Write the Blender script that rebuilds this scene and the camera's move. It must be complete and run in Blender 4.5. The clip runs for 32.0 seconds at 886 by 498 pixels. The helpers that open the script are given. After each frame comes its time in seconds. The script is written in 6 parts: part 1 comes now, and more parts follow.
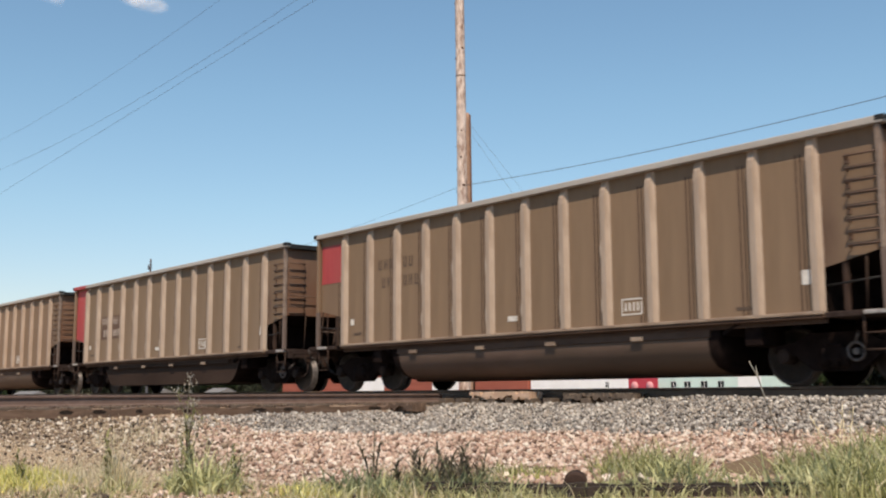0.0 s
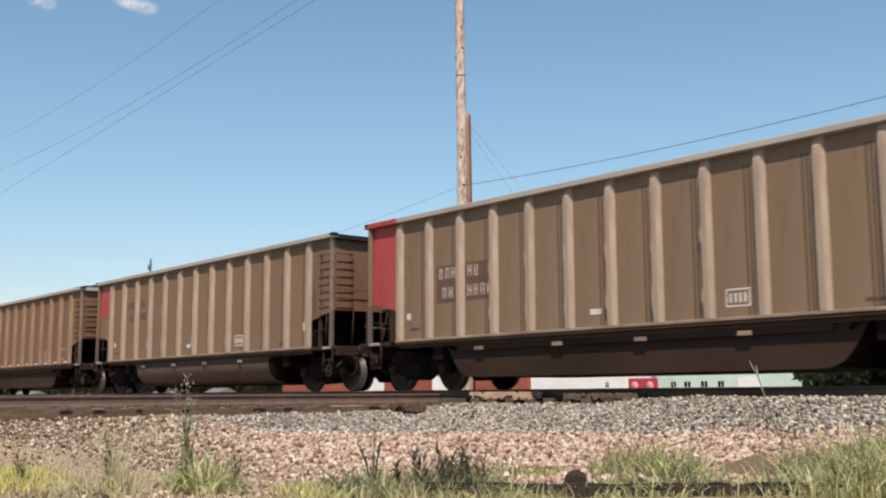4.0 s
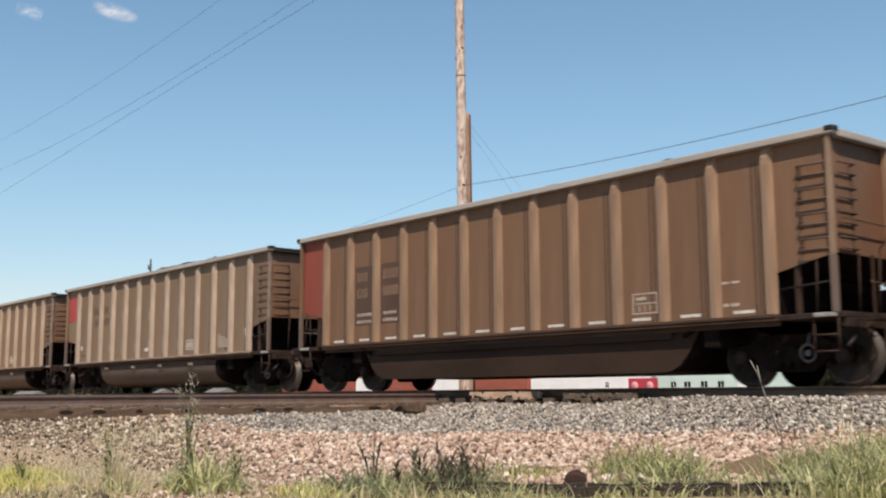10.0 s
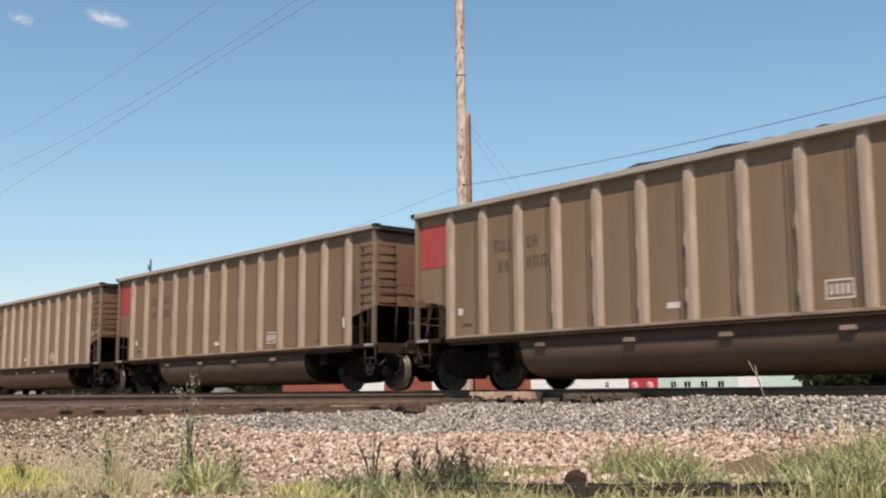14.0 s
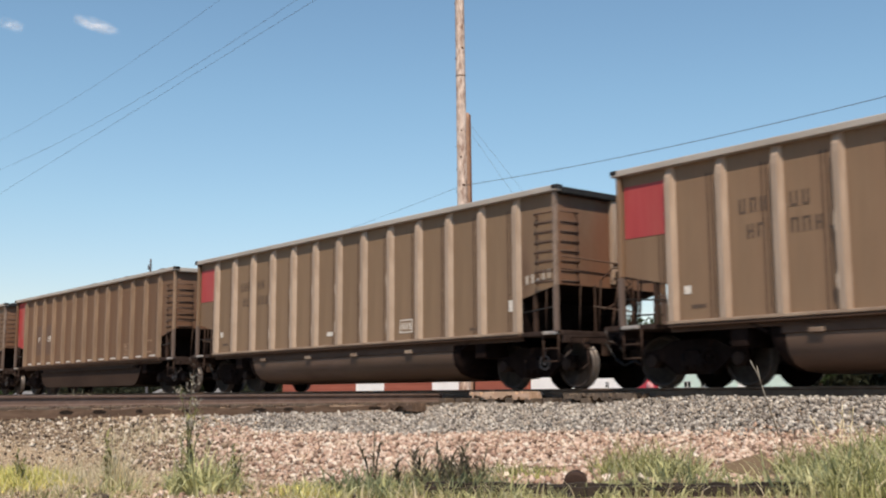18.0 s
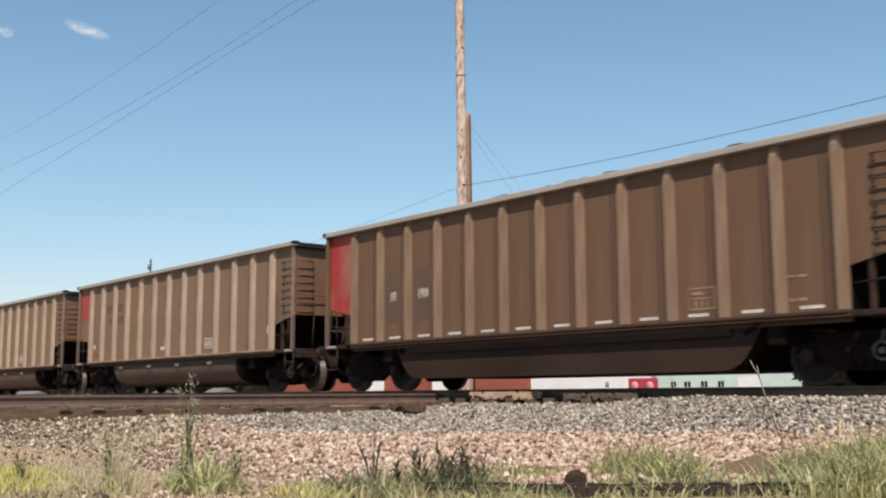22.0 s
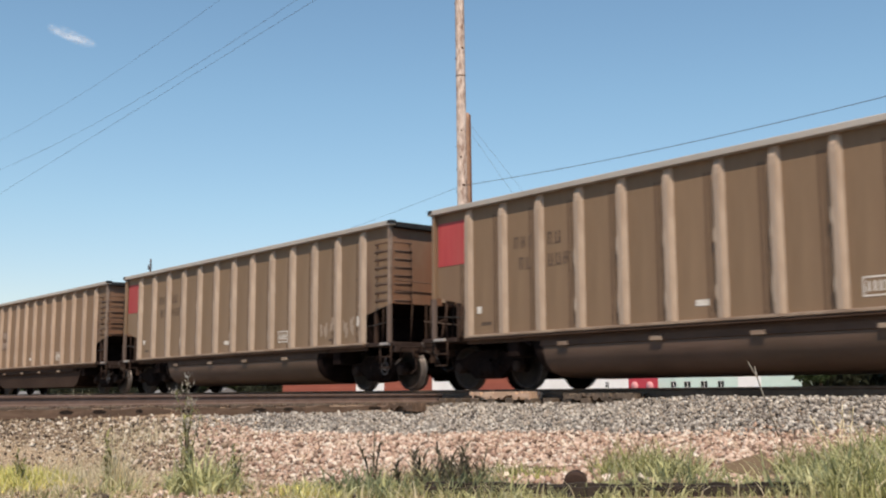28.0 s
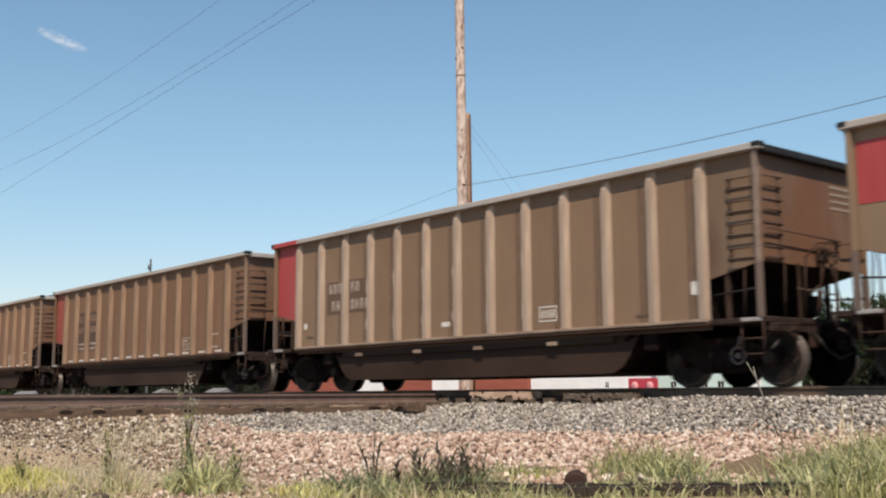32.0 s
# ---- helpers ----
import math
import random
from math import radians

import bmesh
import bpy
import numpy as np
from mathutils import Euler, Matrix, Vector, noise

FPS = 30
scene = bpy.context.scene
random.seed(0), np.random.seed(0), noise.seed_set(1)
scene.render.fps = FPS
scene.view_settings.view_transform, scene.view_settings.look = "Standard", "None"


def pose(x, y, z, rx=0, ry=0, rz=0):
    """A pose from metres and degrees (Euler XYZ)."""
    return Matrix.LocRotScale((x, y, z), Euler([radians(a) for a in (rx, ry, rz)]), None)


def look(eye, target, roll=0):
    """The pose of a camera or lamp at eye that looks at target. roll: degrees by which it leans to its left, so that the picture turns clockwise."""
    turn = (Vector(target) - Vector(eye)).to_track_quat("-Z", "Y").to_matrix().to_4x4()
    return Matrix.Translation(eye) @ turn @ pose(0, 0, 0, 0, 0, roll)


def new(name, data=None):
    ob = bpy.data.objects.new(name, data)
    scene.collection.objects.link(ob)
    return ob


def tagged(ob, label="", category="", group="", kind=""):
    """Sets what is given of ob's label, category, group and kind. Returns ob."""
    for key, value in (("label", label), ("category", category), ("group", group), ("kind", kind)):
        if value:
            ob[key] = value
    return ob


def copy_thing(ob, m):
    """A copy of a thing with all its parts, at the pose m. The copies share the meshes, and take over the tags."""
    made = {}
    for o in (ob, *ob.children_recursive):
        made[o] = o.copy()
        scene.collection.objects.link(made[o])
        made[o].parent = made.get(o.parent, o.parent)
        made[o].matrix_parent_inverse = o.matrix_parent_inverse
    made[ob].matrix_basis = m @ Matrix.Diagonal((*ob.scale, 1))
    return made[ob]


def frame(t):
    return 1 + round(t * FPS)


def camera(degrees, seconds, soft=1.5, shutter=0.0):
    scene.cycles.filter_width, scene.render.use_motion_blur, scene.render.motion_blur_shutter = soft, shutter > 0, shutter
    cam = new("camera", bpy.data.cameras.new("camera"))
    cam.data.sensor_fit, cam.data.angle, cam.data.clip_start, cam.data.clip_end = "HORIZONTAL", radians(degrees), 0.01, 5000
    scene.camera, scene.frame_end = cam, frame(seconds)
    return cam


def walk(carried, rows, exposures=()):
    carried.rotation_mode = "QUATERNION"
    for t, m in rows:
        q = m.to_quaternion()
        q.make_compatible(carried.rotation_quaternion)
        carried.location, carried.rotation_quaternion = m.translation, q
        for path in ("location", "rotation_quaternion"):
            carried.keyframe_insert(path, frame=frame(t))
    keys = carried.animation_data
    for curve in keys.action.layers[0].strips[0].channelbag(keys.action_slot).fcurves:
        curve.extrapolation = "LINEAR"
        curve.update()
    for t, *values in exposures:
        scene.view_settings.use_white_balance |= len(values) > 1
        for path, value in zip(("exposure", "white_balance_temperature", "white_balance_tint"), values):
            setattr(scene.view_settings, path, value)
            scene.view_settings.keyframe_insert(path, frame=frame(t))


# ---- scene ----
# ================= camera =================
cam = camera(45.0, 32.0, soft=2.15, shutter=0.35)
EYE = Vector((0.0, -15.75, -0.09))
YAW, PITCH, ROLL = radians(50.68), radians(7.73), -0.32
AIM = EYE + Vector((-math.sin(YAW) * math.cos(PITCH), math.cos(YAW) * math.cos(PITCH), math.sin(PITCH))) * 10
walk(cam, [(0.0, look(EYE, AIM, ROLL)), (32.0, look(EYE, AIM, ROLL))], exposures=[(0.0, 0.23, 6650, 9), (32.0, 0.23, 6650, 9)])

# ================= world and sun =================
SUN_DIR = Vector((0.50, -0.47, 0.95)).normalized()
world = bpy.data.worlds.new("sky")
scene.world = world
world.use_nodes = True
wn = world.node_tree.nodes
sky = wn.new("ShaderNodeTexSky")
sky.sky_type = 'NISHITA'
sky.sun_disc = False
sky.sun_elevation = math.asin(SUN_DIR.z)
sky.sun_rotation = math.atan2(SUN_DIR.x, SUN_DIR.y)
sky.altitude = 400
sky.air_density = 1.25
sky.dust_density = 0.0
sky.ozone_density = 0.8
air = wn.new("ShaderNodeMixRGB")
air.blend_type = 'MULTIPLY'
air.inputs[0].default_value = 1.0
air.inputs[2].default_value = (0.86, 1.0, 1.04, 1)      # clear summer blue
world.node_tree.links.new(sky.outputs[0], air.inputs[1])
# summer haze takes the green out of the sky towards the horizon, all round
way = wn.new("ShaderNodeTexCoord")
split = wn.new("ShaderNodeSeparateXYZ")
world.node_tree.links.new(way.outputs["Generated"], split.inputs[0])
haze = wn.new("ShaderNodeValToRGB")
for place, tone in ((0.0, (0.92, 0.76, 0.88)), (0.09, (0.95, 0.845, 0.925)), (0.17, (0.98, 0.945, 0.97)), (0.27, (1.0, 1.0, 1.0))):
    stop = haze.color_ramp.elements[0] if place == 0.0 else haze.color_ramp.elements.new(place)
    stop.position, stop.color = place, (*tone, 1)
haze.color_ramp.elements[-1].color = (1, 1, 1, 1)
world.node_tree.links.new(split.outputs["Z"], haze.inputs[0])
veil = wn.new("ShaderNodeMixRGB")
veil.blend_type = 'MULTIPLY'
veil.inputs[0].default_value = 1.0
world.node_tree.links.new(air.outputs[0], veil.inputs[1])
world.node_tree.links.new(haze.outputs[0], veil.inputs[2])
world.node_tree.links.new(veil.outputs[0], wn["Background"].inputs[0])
wn["Background"].inputs[1].default_value = 0.106
sun_data = bpy.data.lights.new("sun", 'SUN')
sun_data.energy = 4.15
sun_data.angle = radians(0.53)
sun_data.color = (1.0, 0.84, 0.69)
sun = new("sun", sun_data)
sun.matrix_world = look(SUN_DIR * 200, (0, 0, 0))


# ================= materials =================
def surf(name, a, b, scale=3.0, rough=0.8, metal=0.0, bump=0.15, fine=40.0, stretch=(1, 1, 1), c=None, cmix=0.35,
         cscale=0.6, vary=0.0, island=False, spec=0.35, palette=None):
    """Two-scale noise between colours a and b, with a third colour c in large patches, grain and bump."""
    m = bpy.data.materials.new(name)
    m.use_nodes = True
    nt = m.node_tree
    n, l = nt.nodes, nt.links
    bs = n["Principled BSDF"]
    tc = n.new("ShaderNodeTexCoord")
    mp = n.new("ShaderNodeMapping")
    mp.inputs["Scale"].default_value = stretch
    l.new(tc.outputs["Object"], mp.inputs["Vector"])
    n1 = n.new("ShaderNodeTexNoise")
    n1.inputs["Scale"].default_value = scale
    n1.inputs["Detail"].default_value = 6
    n1.inputs["Roughness"].default_value = 0.65
    l.new(mp.outputs[0], n1.inputs["Vector"])
    r1 = n.new("ShaderNodeValToRGB")
    r1.color_ramp.elements[0].position = 0.32
    r1.color_ramp.elements[1].position = 0.68
    r1.color_ramp.elements[0].color = (*a, 1)
    r1.color_ramp.elements[1].color = (*b, 1)
    l.new(n1.outputs["Fac"], r1.inputs[0])
    col = r1.outputs[0]
    if c:
        n3 = n.new("ShaderNodeTexNoise")
        n3.inputs["Scale"].default_value = cscale
        n3.inputs["Detail"].default_value = 5
        l.new(mp.outputs[0], n3.inputs["Vector"])
        r3 = n.new("ShaderNodeValToRGB")
        r3.color_ramp.elements[0].position = 0.45
        r3.color_ramp.elements[1].position = 0.7
        r3.color_ramp.elements[0].color = (0, 0, 0, 1)
        r3.color_ramp.elements[1].color = (cmix, cmix, cmix, 1)
        l.new(n3.outputs["Fac"], r3.inputs[0])
        mx = n.new("ShaderNodeMixRGB")
        l.new(r3.outputs[0], mx.inputs[0])
        l.new(col, mx.inputs[1])
        mx.inputs[2].default_value = (*c, 1)
        col = mx.outputs[0]
    if palette:
        gi = n.new("ShaderNodeNewGeometry")
        pr = n.new("ShaderNodeValToRGB")
        pr.color_ramp.interpolation = 'CONSTANT'
        el = pr.color_ramp.elements
        el[0].position, el[0].color = 0.0, (*palette[0], 1)
        el[1].position, el[1].color = 1 / len(palette), (*palette[1], 1)
        for k in range(2, len(palette)):
            e = el.new(k / len(palette))
            e.color = (*palette[k], 1)
        l.new(gi.outputs["Random Per Island"], pr.inputs[0])
        ov = n.new("ShaderNodeMixRGB")
        ov.blend_type = 'MULTIPLY'
        ov.inputs[0].default_value = 1.0
        l.new(pr.outputs[0], ov.inputs[1])
        l.new(col, ov.inputs[2])
        col = ov.outputs[0]
    if vary:
        if island:
            src = n.new("ShaderNodeNewGeometry").outputs["Random Per Island"]
        else:
            src = n.new("ShaderNodeObjectInfo").outputs["Random"]
        mr = n.new("ShaderNodeMapRange")
        mr.inputs[3].default_value = 1 - vary
        mr.inputs[4].default_value = 1 + vary
        l.new(src, mr.inputs[0])
        hs = n.new("ShaderNodeHueSaturation")
        l.new(mr.outputs[0], hs.inputs["Value"])
        l.new(col, hs.inputs["Color"])
        col = hs.outputs[0]
    l.new(col, bs.inputs["Base Color"])
    n2 = n.new("ShaderNodeTexNoise")
    n2.inputs["Scale"].default_value = fine
    n2.inputs["Detail"].default_value = 4
    l.new(tc.outputs["Object"], n2.inputs["Vector"])
    rr = n.new("ShaderNodeMapRange")
    rr.inputs[3].default_value = max(rough - 0.12, 0.05)
    rr.inputs[4].default_value = min(rough + 0.12, 1.0)
    l.new(n2.outputs["Fac"], rr.inputs[0])
    l.new(rr.outputs[0], bs.inputs["Roughness"])
    if bump:
        bp = n.new("ShaderNodeBump")
        bp.inputs["Strength"].default_value = bump
        bp.inputs["Distance"].default_value = 0.02
        l.new(n2.outputs["Fac"], bp.inputs["Height"])
        l.new(bp.outputs[0], bs.inputs["Normal"])
    bs.inputs["Metallic"].default_value = metal
    bs.inputs["Specular IOR Level"].default_value = spec
    return m


STREAK = (1.0, 1.0, 0.16)
M = {}
M["tan"] = surf("tan_car_paint", (0.192, 0.128, 0.078), (0.233, 0.157, 0.097), 2.2, 0.75, 0.0, 0.08, 30, STREAK,
                c=(0.17, 0.105, 0.068), cmix=0.5, cscale=0.7, vary=0.05)
M["tan_rib"] = surf("sunlit_dusty_rib_paint", (0.33, 0.250, 0.186), (0.52, 0.415, 0.326), 5, 0.7, 0.0, 0.08, 30, STREAK,
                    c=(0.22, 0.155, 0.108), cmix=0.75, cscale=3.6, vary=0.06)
M["tan1"] = surf("tan_car_paint_grey", (0.188, 0.127, 0.078), (0.226, 0.155, 0.097), 2.6, 0.75, 0.0, 0.08, 30, STREAK,
                 c=(0.26, 0.187, 0.128), cmix=0.6, cscale=1.2, vary=0.05)
M["tan2"] = surf("tan_car_paint_rusty", (0.196, 0.128, 0.079), (0.238, 0.158, 0.098), 2.0, 0.75, 0.0, 0.08, 30, STREAK,
                 c=(0.18, 0.10, 0.06), cmix=0.5, cscale=0.8, vary=0.05)
M["tan_rib1"] = surf("sunlit_dusty_rib_paint_grey", (0.32, 0.246, 0.186), (0.51, 0.412, 0.327), 5, 0.7, 0.0, 0.08, 30, STREAK,
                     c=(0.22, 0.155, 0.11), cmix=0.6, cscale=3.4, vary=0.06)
M["tan_rib2"] = surf("sunlit_dusty_rib_paint_rusty", (0.32, 0.236, 0.172), (0.49, 0.378, 0.288), 5, 0.7, 0.0, 0.08, 30, STREAK,
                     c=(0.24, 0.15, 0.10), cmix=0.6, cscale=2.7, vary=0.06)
M["brown"] = surf("brown_car_paint", (0.166, 0.092, 0.051), (0.206, 0.118, 0.069), 2.2, 0.75, 0.0, 0.08, 30, STREAK,
                  c=(0.13, 0.08, 0.05), cmix=0.5, cscale=0.7, vary=0.05)
M["brown_rib"] = surf("brown_rib_paint", (0.275, 0.172, 0.106), (0.385, 0.252, 0.165), 5, 0.7, 0.0, 0.08, 30, STREAK,
                      c=(0.15, 0.10, 0.065), cmix=0.6, cscale=3.0, vary=0.06)
M["brown_dark"] = surf("dark_brown_car_paint", (0.139, 0.077, 0.044), (0.176, 0.101, 0.058), 2.2, 0.75, 0.0, 0.08, 30, STREAK,
                       c=(0.10, 0.065, 0.042), cmix=0.5, cscale=0.7, vary=0.05)
M["brown_dark_rib"] = surf("dark_brown_rib_paint", (0.20, 0.130, 0.082), (0.31, 0.215, 0.142), 5, 0.7, 0.0, 0.08, 30, STREAK,
                           c=(0.13, 0.088, 0.057), cmix=0.6, cscale=3.0, vary=0.06)
M["rub"] = surf("rubbed_pale_metal", (0.34, 0.275, 0.215), (0.52, 0.44, 0.36), 9, 0.6, 0.0, 0.05, 40, STREAK)
M["sill"] = surf("dark_sill_steel", (0.062, 0.036, 0.025), (0.095, 0.058, 0.040), 4, 0.8, 0.0, 0.1, 40, (0.3, 1, 1), spec=0.15)
M["sill_lip"] = surf("pale_sill_lip", (0.24, 0.172, 0.124), (0.36, 0.275, 0.205), 5, 0.75, 0.0, 0.08, 40, (0.5, 1, 1),
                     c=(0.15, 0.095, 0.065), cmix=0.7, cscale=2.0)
M["corner"] = surf("worn_corner_post", (0.17, 0.120, 0.090), (0.34, 0.265, 0.210), 9, 0.7, 0.0, 0.15, 40, (1, 1, 0.6),
                   c=(0.09, 0.06, 0.045), cmix=0.8, cscale=5)
M["step_plate"] = surf("pale_step_highlight", (0.30, 0.27, 0.25), (0.55, 0.52, 0.49), 9, 0.45, 0.3, 0.1, 40, c=(0.16, 0.12, 0.10), cmix=0.6, cscale=4)
# rib fronts: dirt, and a dimmer tone as if turned from the sun
M["rib_face"] = surf("dim_dirty_rib_face", (0.225, 0.162, 0.114), (0.36, 0.278, 0.212), 6, 0.75, 0.0, 0.08, 30, STREAK,
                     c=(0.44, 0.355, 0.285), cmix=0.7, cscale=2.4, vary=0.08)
M["brown_face"] = surf("dim_dirty_brown_rib_face", (0.150, 0.092, 0.056), (0.25, 0.165, 0.108), 6, 0.75, 0.0, 0.08, 30, STREAK,
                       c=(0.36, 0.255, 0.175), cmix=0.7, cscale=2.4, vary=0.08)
M["bay_sheet"] = surf("sooty_bay_sheet", (0.165, 0.108, 0.068), (0.215, 0.145, 0.092), 2.2, 0.78, 0.0, 0.08, 30, (1, 1, 0.5),
                      c=(0.085, 0.048, 0.033), cmix=0.85, cscale=1.1, vary=0.06)
M["chord"] = surf("chord_aluminium", (0.36, 0.330, 0.292), (0.47, 0.435, 0.392), 4, 0.6, 0.0, 0.06, 30, (0.3, 1, 1),
                  c=(0.26, 0.20, 0.15), cmix=0.6, cscale=2.0)
M["rust_end"] = surf("rusty_end_sheet", (0.150, 0.084, 0.052), (0.205, 0.126, 0.082), 1.6, 0.8, 0.0, 0.1, 30, (1, 1, 0.45),
                     c=(0.19, 0.078, 0.042), cmix=0.8, cscale=0.9, vary=0.08)
M["red"] = surf("red_panel_paint", (0.35, 0.046, 0.05), (0.43, 0.068, 0.068), 3, 0.6, 0.0, 0.05, 30, STREAK,
                c=(0.30, 0.09, 0.07), cmix=0.5, cscale=1.5, vary=0.08)
M["red_old"] = surf("faded_red_panel", (0.34, 0.035, 0.035), (0.42, 0.053, 0.047), 3, 0.7, 0.0, 0.06, 30, (1, 1, 0.6),
                    c=(0.33, 0.19, 0.145), cmix=0.8, cscale=1.15, vary=0.08)
M["red_brick"] = surf("weathered_brick_red_paint", (0.235, 0.052, 0.036), (0.30, 0.072, 0.048), 3, 0.7, 0.0, 0.06, 30, STREAK,
                      c=(0.20, 0.075, 0.048), cmix=0.6, cscale=1.5, vary=0.06)
M["tub"] = surf("tub_sheet", (0.104, 0.067, 0.051), (0.140, 0.092, 0.071), 2.5, 0.55, 0.0, 0.05, 24, (0.4, 1, 1),
                c=(0.10, 0.07, 0.047), cmix=0.6, cscale=0.9, vary=0.05, spec=0.22)
M["tub_dark"] = surf("dark_tub_sheet", (0.030, 0.018, 0.013), (0.046, 0.029, 0.021), 2.5, 0.8, 0.0, 0.08, 24,
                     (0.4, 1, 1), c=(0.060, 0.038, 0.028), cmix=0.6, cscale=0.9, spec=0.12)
# near black: grime, and the deep shade below the car put into the colour
M["under"] = surf("grimy_shaded_steel", (0.008, 0.005, 0.0045), (0.017, 0.0108, 0.0094), 6, 0.9, 0.0, 0.3, 40, spec=0.05,
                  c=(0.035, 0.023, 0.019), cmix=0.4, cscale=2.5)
M["rust_dark"] = surf("dark_rusty_iron", (0.035, 0.021, 0.016), (0.065, 0.04, 0.030), 6, 0.85, 0.0, 0.2, 40, spec=0.15,
                      c=(0.04, 0.028, 0.02), cmix=0.6, cscale=2.5)
# wheel faces darkened for the same shade under the body
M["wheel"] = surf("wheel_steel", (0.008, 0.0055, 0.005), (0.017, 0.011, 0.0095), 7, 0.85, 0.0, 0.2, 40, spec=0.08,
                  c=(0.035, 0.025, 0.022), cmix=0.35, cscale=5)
M["deck"] = surf("grimy_deck", (0.026, 0.017, 0.014), (0.050, 0.034, 0.029), 5, 0.9, 0.0, 0.3, 40, c=(0.05, 0.036, 0.03), cmix=0.6, cscale=5, spec=0.1)
M["leg"] = surf("grimy_post", (0.13, 0.093, 0.076), (0.21, 0.155, 0.128), 6, 0.75, 0.0, 0.1, 40, STREAK, c=(0.07, 0.05, 0.04), cmix=0.6, cscale=3)
# brown of the shadow between sill and tub, put into a colour
M["tub_shade"] = surf("tub_shade_brown", (0.075, 0.047, 0.034), (0.115, 0.074, 0.054), 4, 0.8, 0.0, 0.08, 40, (0.3, 1, 1), spec=0.15)
M["rung"] = surf("brown_rung_iron", (0.085, 0.050, 0.034), (0.135, 0.082, 0.056), 6, 0.8, 0.0, 0.1, 40)
M["rim"] = surf("worn_wheel_rim", (0.024, 0.018, 0.016), (0.06, 0.048, 0.042), 9, 0.5, 0.2, 0.1, 40, c=(0.06, 0.04, 0.03), cmix=0.8, cscale=3)
M["tread"] = surf("worn_tread", (0.085, 0.073, 0.066), (0.17, 0.15, 0.137), 9, 0.45, 0.35, 0.03, 60)
M["hanger"] = surf("lit_hanger_iron", (0.10, 0.082, 0.074), (0.21, 0.18, 0.165), 9, 0.5, 0.2, 0.1, 40)
M["coal"] = surf("coal", (0.008, 0.008, 0.009), (0.03, 0.03, 0.032), 12, 0.55, 0.0, 0.6, 24, vary=0.0)
M["black"] = surf("black_iron", (0.012, 0.012, 0.012), (0.03, 0.028, 0.026), 8, 0.6, 0.2, 0.1, 40)
M["seam"] = surf("dark_weld_seam", (0.055, 0.033, 0.021), (0.095, 0.058, 0.038), 8, 0.8, 0.0, 0.1, 40)
M["white"] = surf("dirty_white_paint", (0.62, 0.58, 0.52), (0.75, 0.72, 0.66), 6, 0.6, 0.0, 0.04, 40,
                  c=(0.4, 0.34, 0.27), cmix=0.5, cscale=7)
M["ink"] = surf("faded_black_lettering", (0.068, 0.047, 0.034), (0.130, 0.088, 0.061), 14, 0.7, 0.0, 0.03, 40)
M["ink_patch"] = surf("fresh_paint_patch", (0.078, 0.046, 0.032), (0.105, 0.062, 0.043), 4, 0.7, 0.0, 0.03, 40, STREAK)
M["ink_patch_tan"] = surf("faded_paint_patch", (0.112, 0.068, 0.046), (0.145, 0.088, 0.060), 4, 0.7, 0.0, 0.03, 40, STREAK)
M["faint_white"] = surf("rubbed_white_lettering", (0.30, 0.23, 0.17), (0.60, 0.53, 0.46), 16, 0.7, 0.0, 0.03, 40)
M["graffiti"] = surf("pale_spray_paint", (0.34, 0.29, 0.24), (0.46, 0.41, 0.35), 14, 0.7, 0.0, 0.03, 40)
M["spray_faint"] = surf("rubbed_pale_paint", (0.29, 0.225, 0.17), (0.38, 0.305, 0.24), 9, 0.75, 0.0, 0.03, 40)
M["rail"] = surf("rusty_rail", (0.10, 0.066, 0.046), (0.15, 0.10, 0.07), 5, 0.7, 0.1, 0.12, 50,
                 c=(0.07, 0.045, 0.03), cmix=0.6, cscale=1.4)
M["railhead"] = surf("worn_railhead", (0.40, 0.36, 0.33), (0.5, 0.47, 0.44), 9, 0.35, 0.8, 0.03, 60)
M["rail_dusty"] = surf("dusty_rail_side", (0.145, 0.098, 0.080), (0.21, 0.148, 0.124), 5, 0.7, 0.1, 0.12, 50,
                       c=(0.15, 0.10, 0.075), cmix=0.6, cscale=1.4)
M["tie"] = surf("weathered_tie", (0.085, 0.062, 0.046), (0.16, 0.122, 0.09), 4, 0.85, 0.0, 0.4, 22, (6, 1, 6),
                c=(0.05, 0.036, 0.027), cmix=0.7, cscale=1.2, vary=0.2)
M["plank"] = surf("sunbleached_plank", (0.42, 0.27, 0.185), (0.60, 0.44, 0.33), 4, 0.85, 0.0, 0.35, 25, (1, 6, 6),
                  c=(0.30, 0.19, 0.11), cmix=0.6, cscale=2, vary=0.12)
M["soil"] = surf("gravelly_soil", (0.17, 0.117, 0.078), (0.29, 0.210, 0.143), 2.2, 0.95, 0.0, 0.5, 30,
                 c=(0.40, 0.300, 0.200), cmix=0.6, cscale=0.5)
M["pole"] = surf("weathered_pole_wood", (0.20, 0.115, 0.082), (0.76, 0.63, 0.54), 4.2, 0.85, 0.0, 0.35, 30, (2.2, 2.2, 0.75),
                 c=(0.80, 0.70, 0.62), cmix=0.75, cscale=1.1)
M["pole_stub"] = surf("brown_stub_wood", (0.27, 0.150, 0.095), (0.46, 0.30, 0.205), 3.2, 0.85, 0.0, 0.35, 30, (5, 5, 0.5))
M["knot"] = surf("dark_knot_wood", (0.07, 0.036, 0.024), (0.14, 0.075, 0.05), 20, 0.85, 0.0, 0.4, 40)
M["wire"] = surf("wire", (0.10, 0.10, 0.11), (0.14, 0.14, 0.15), 5, 0.6, 0.4, 0)


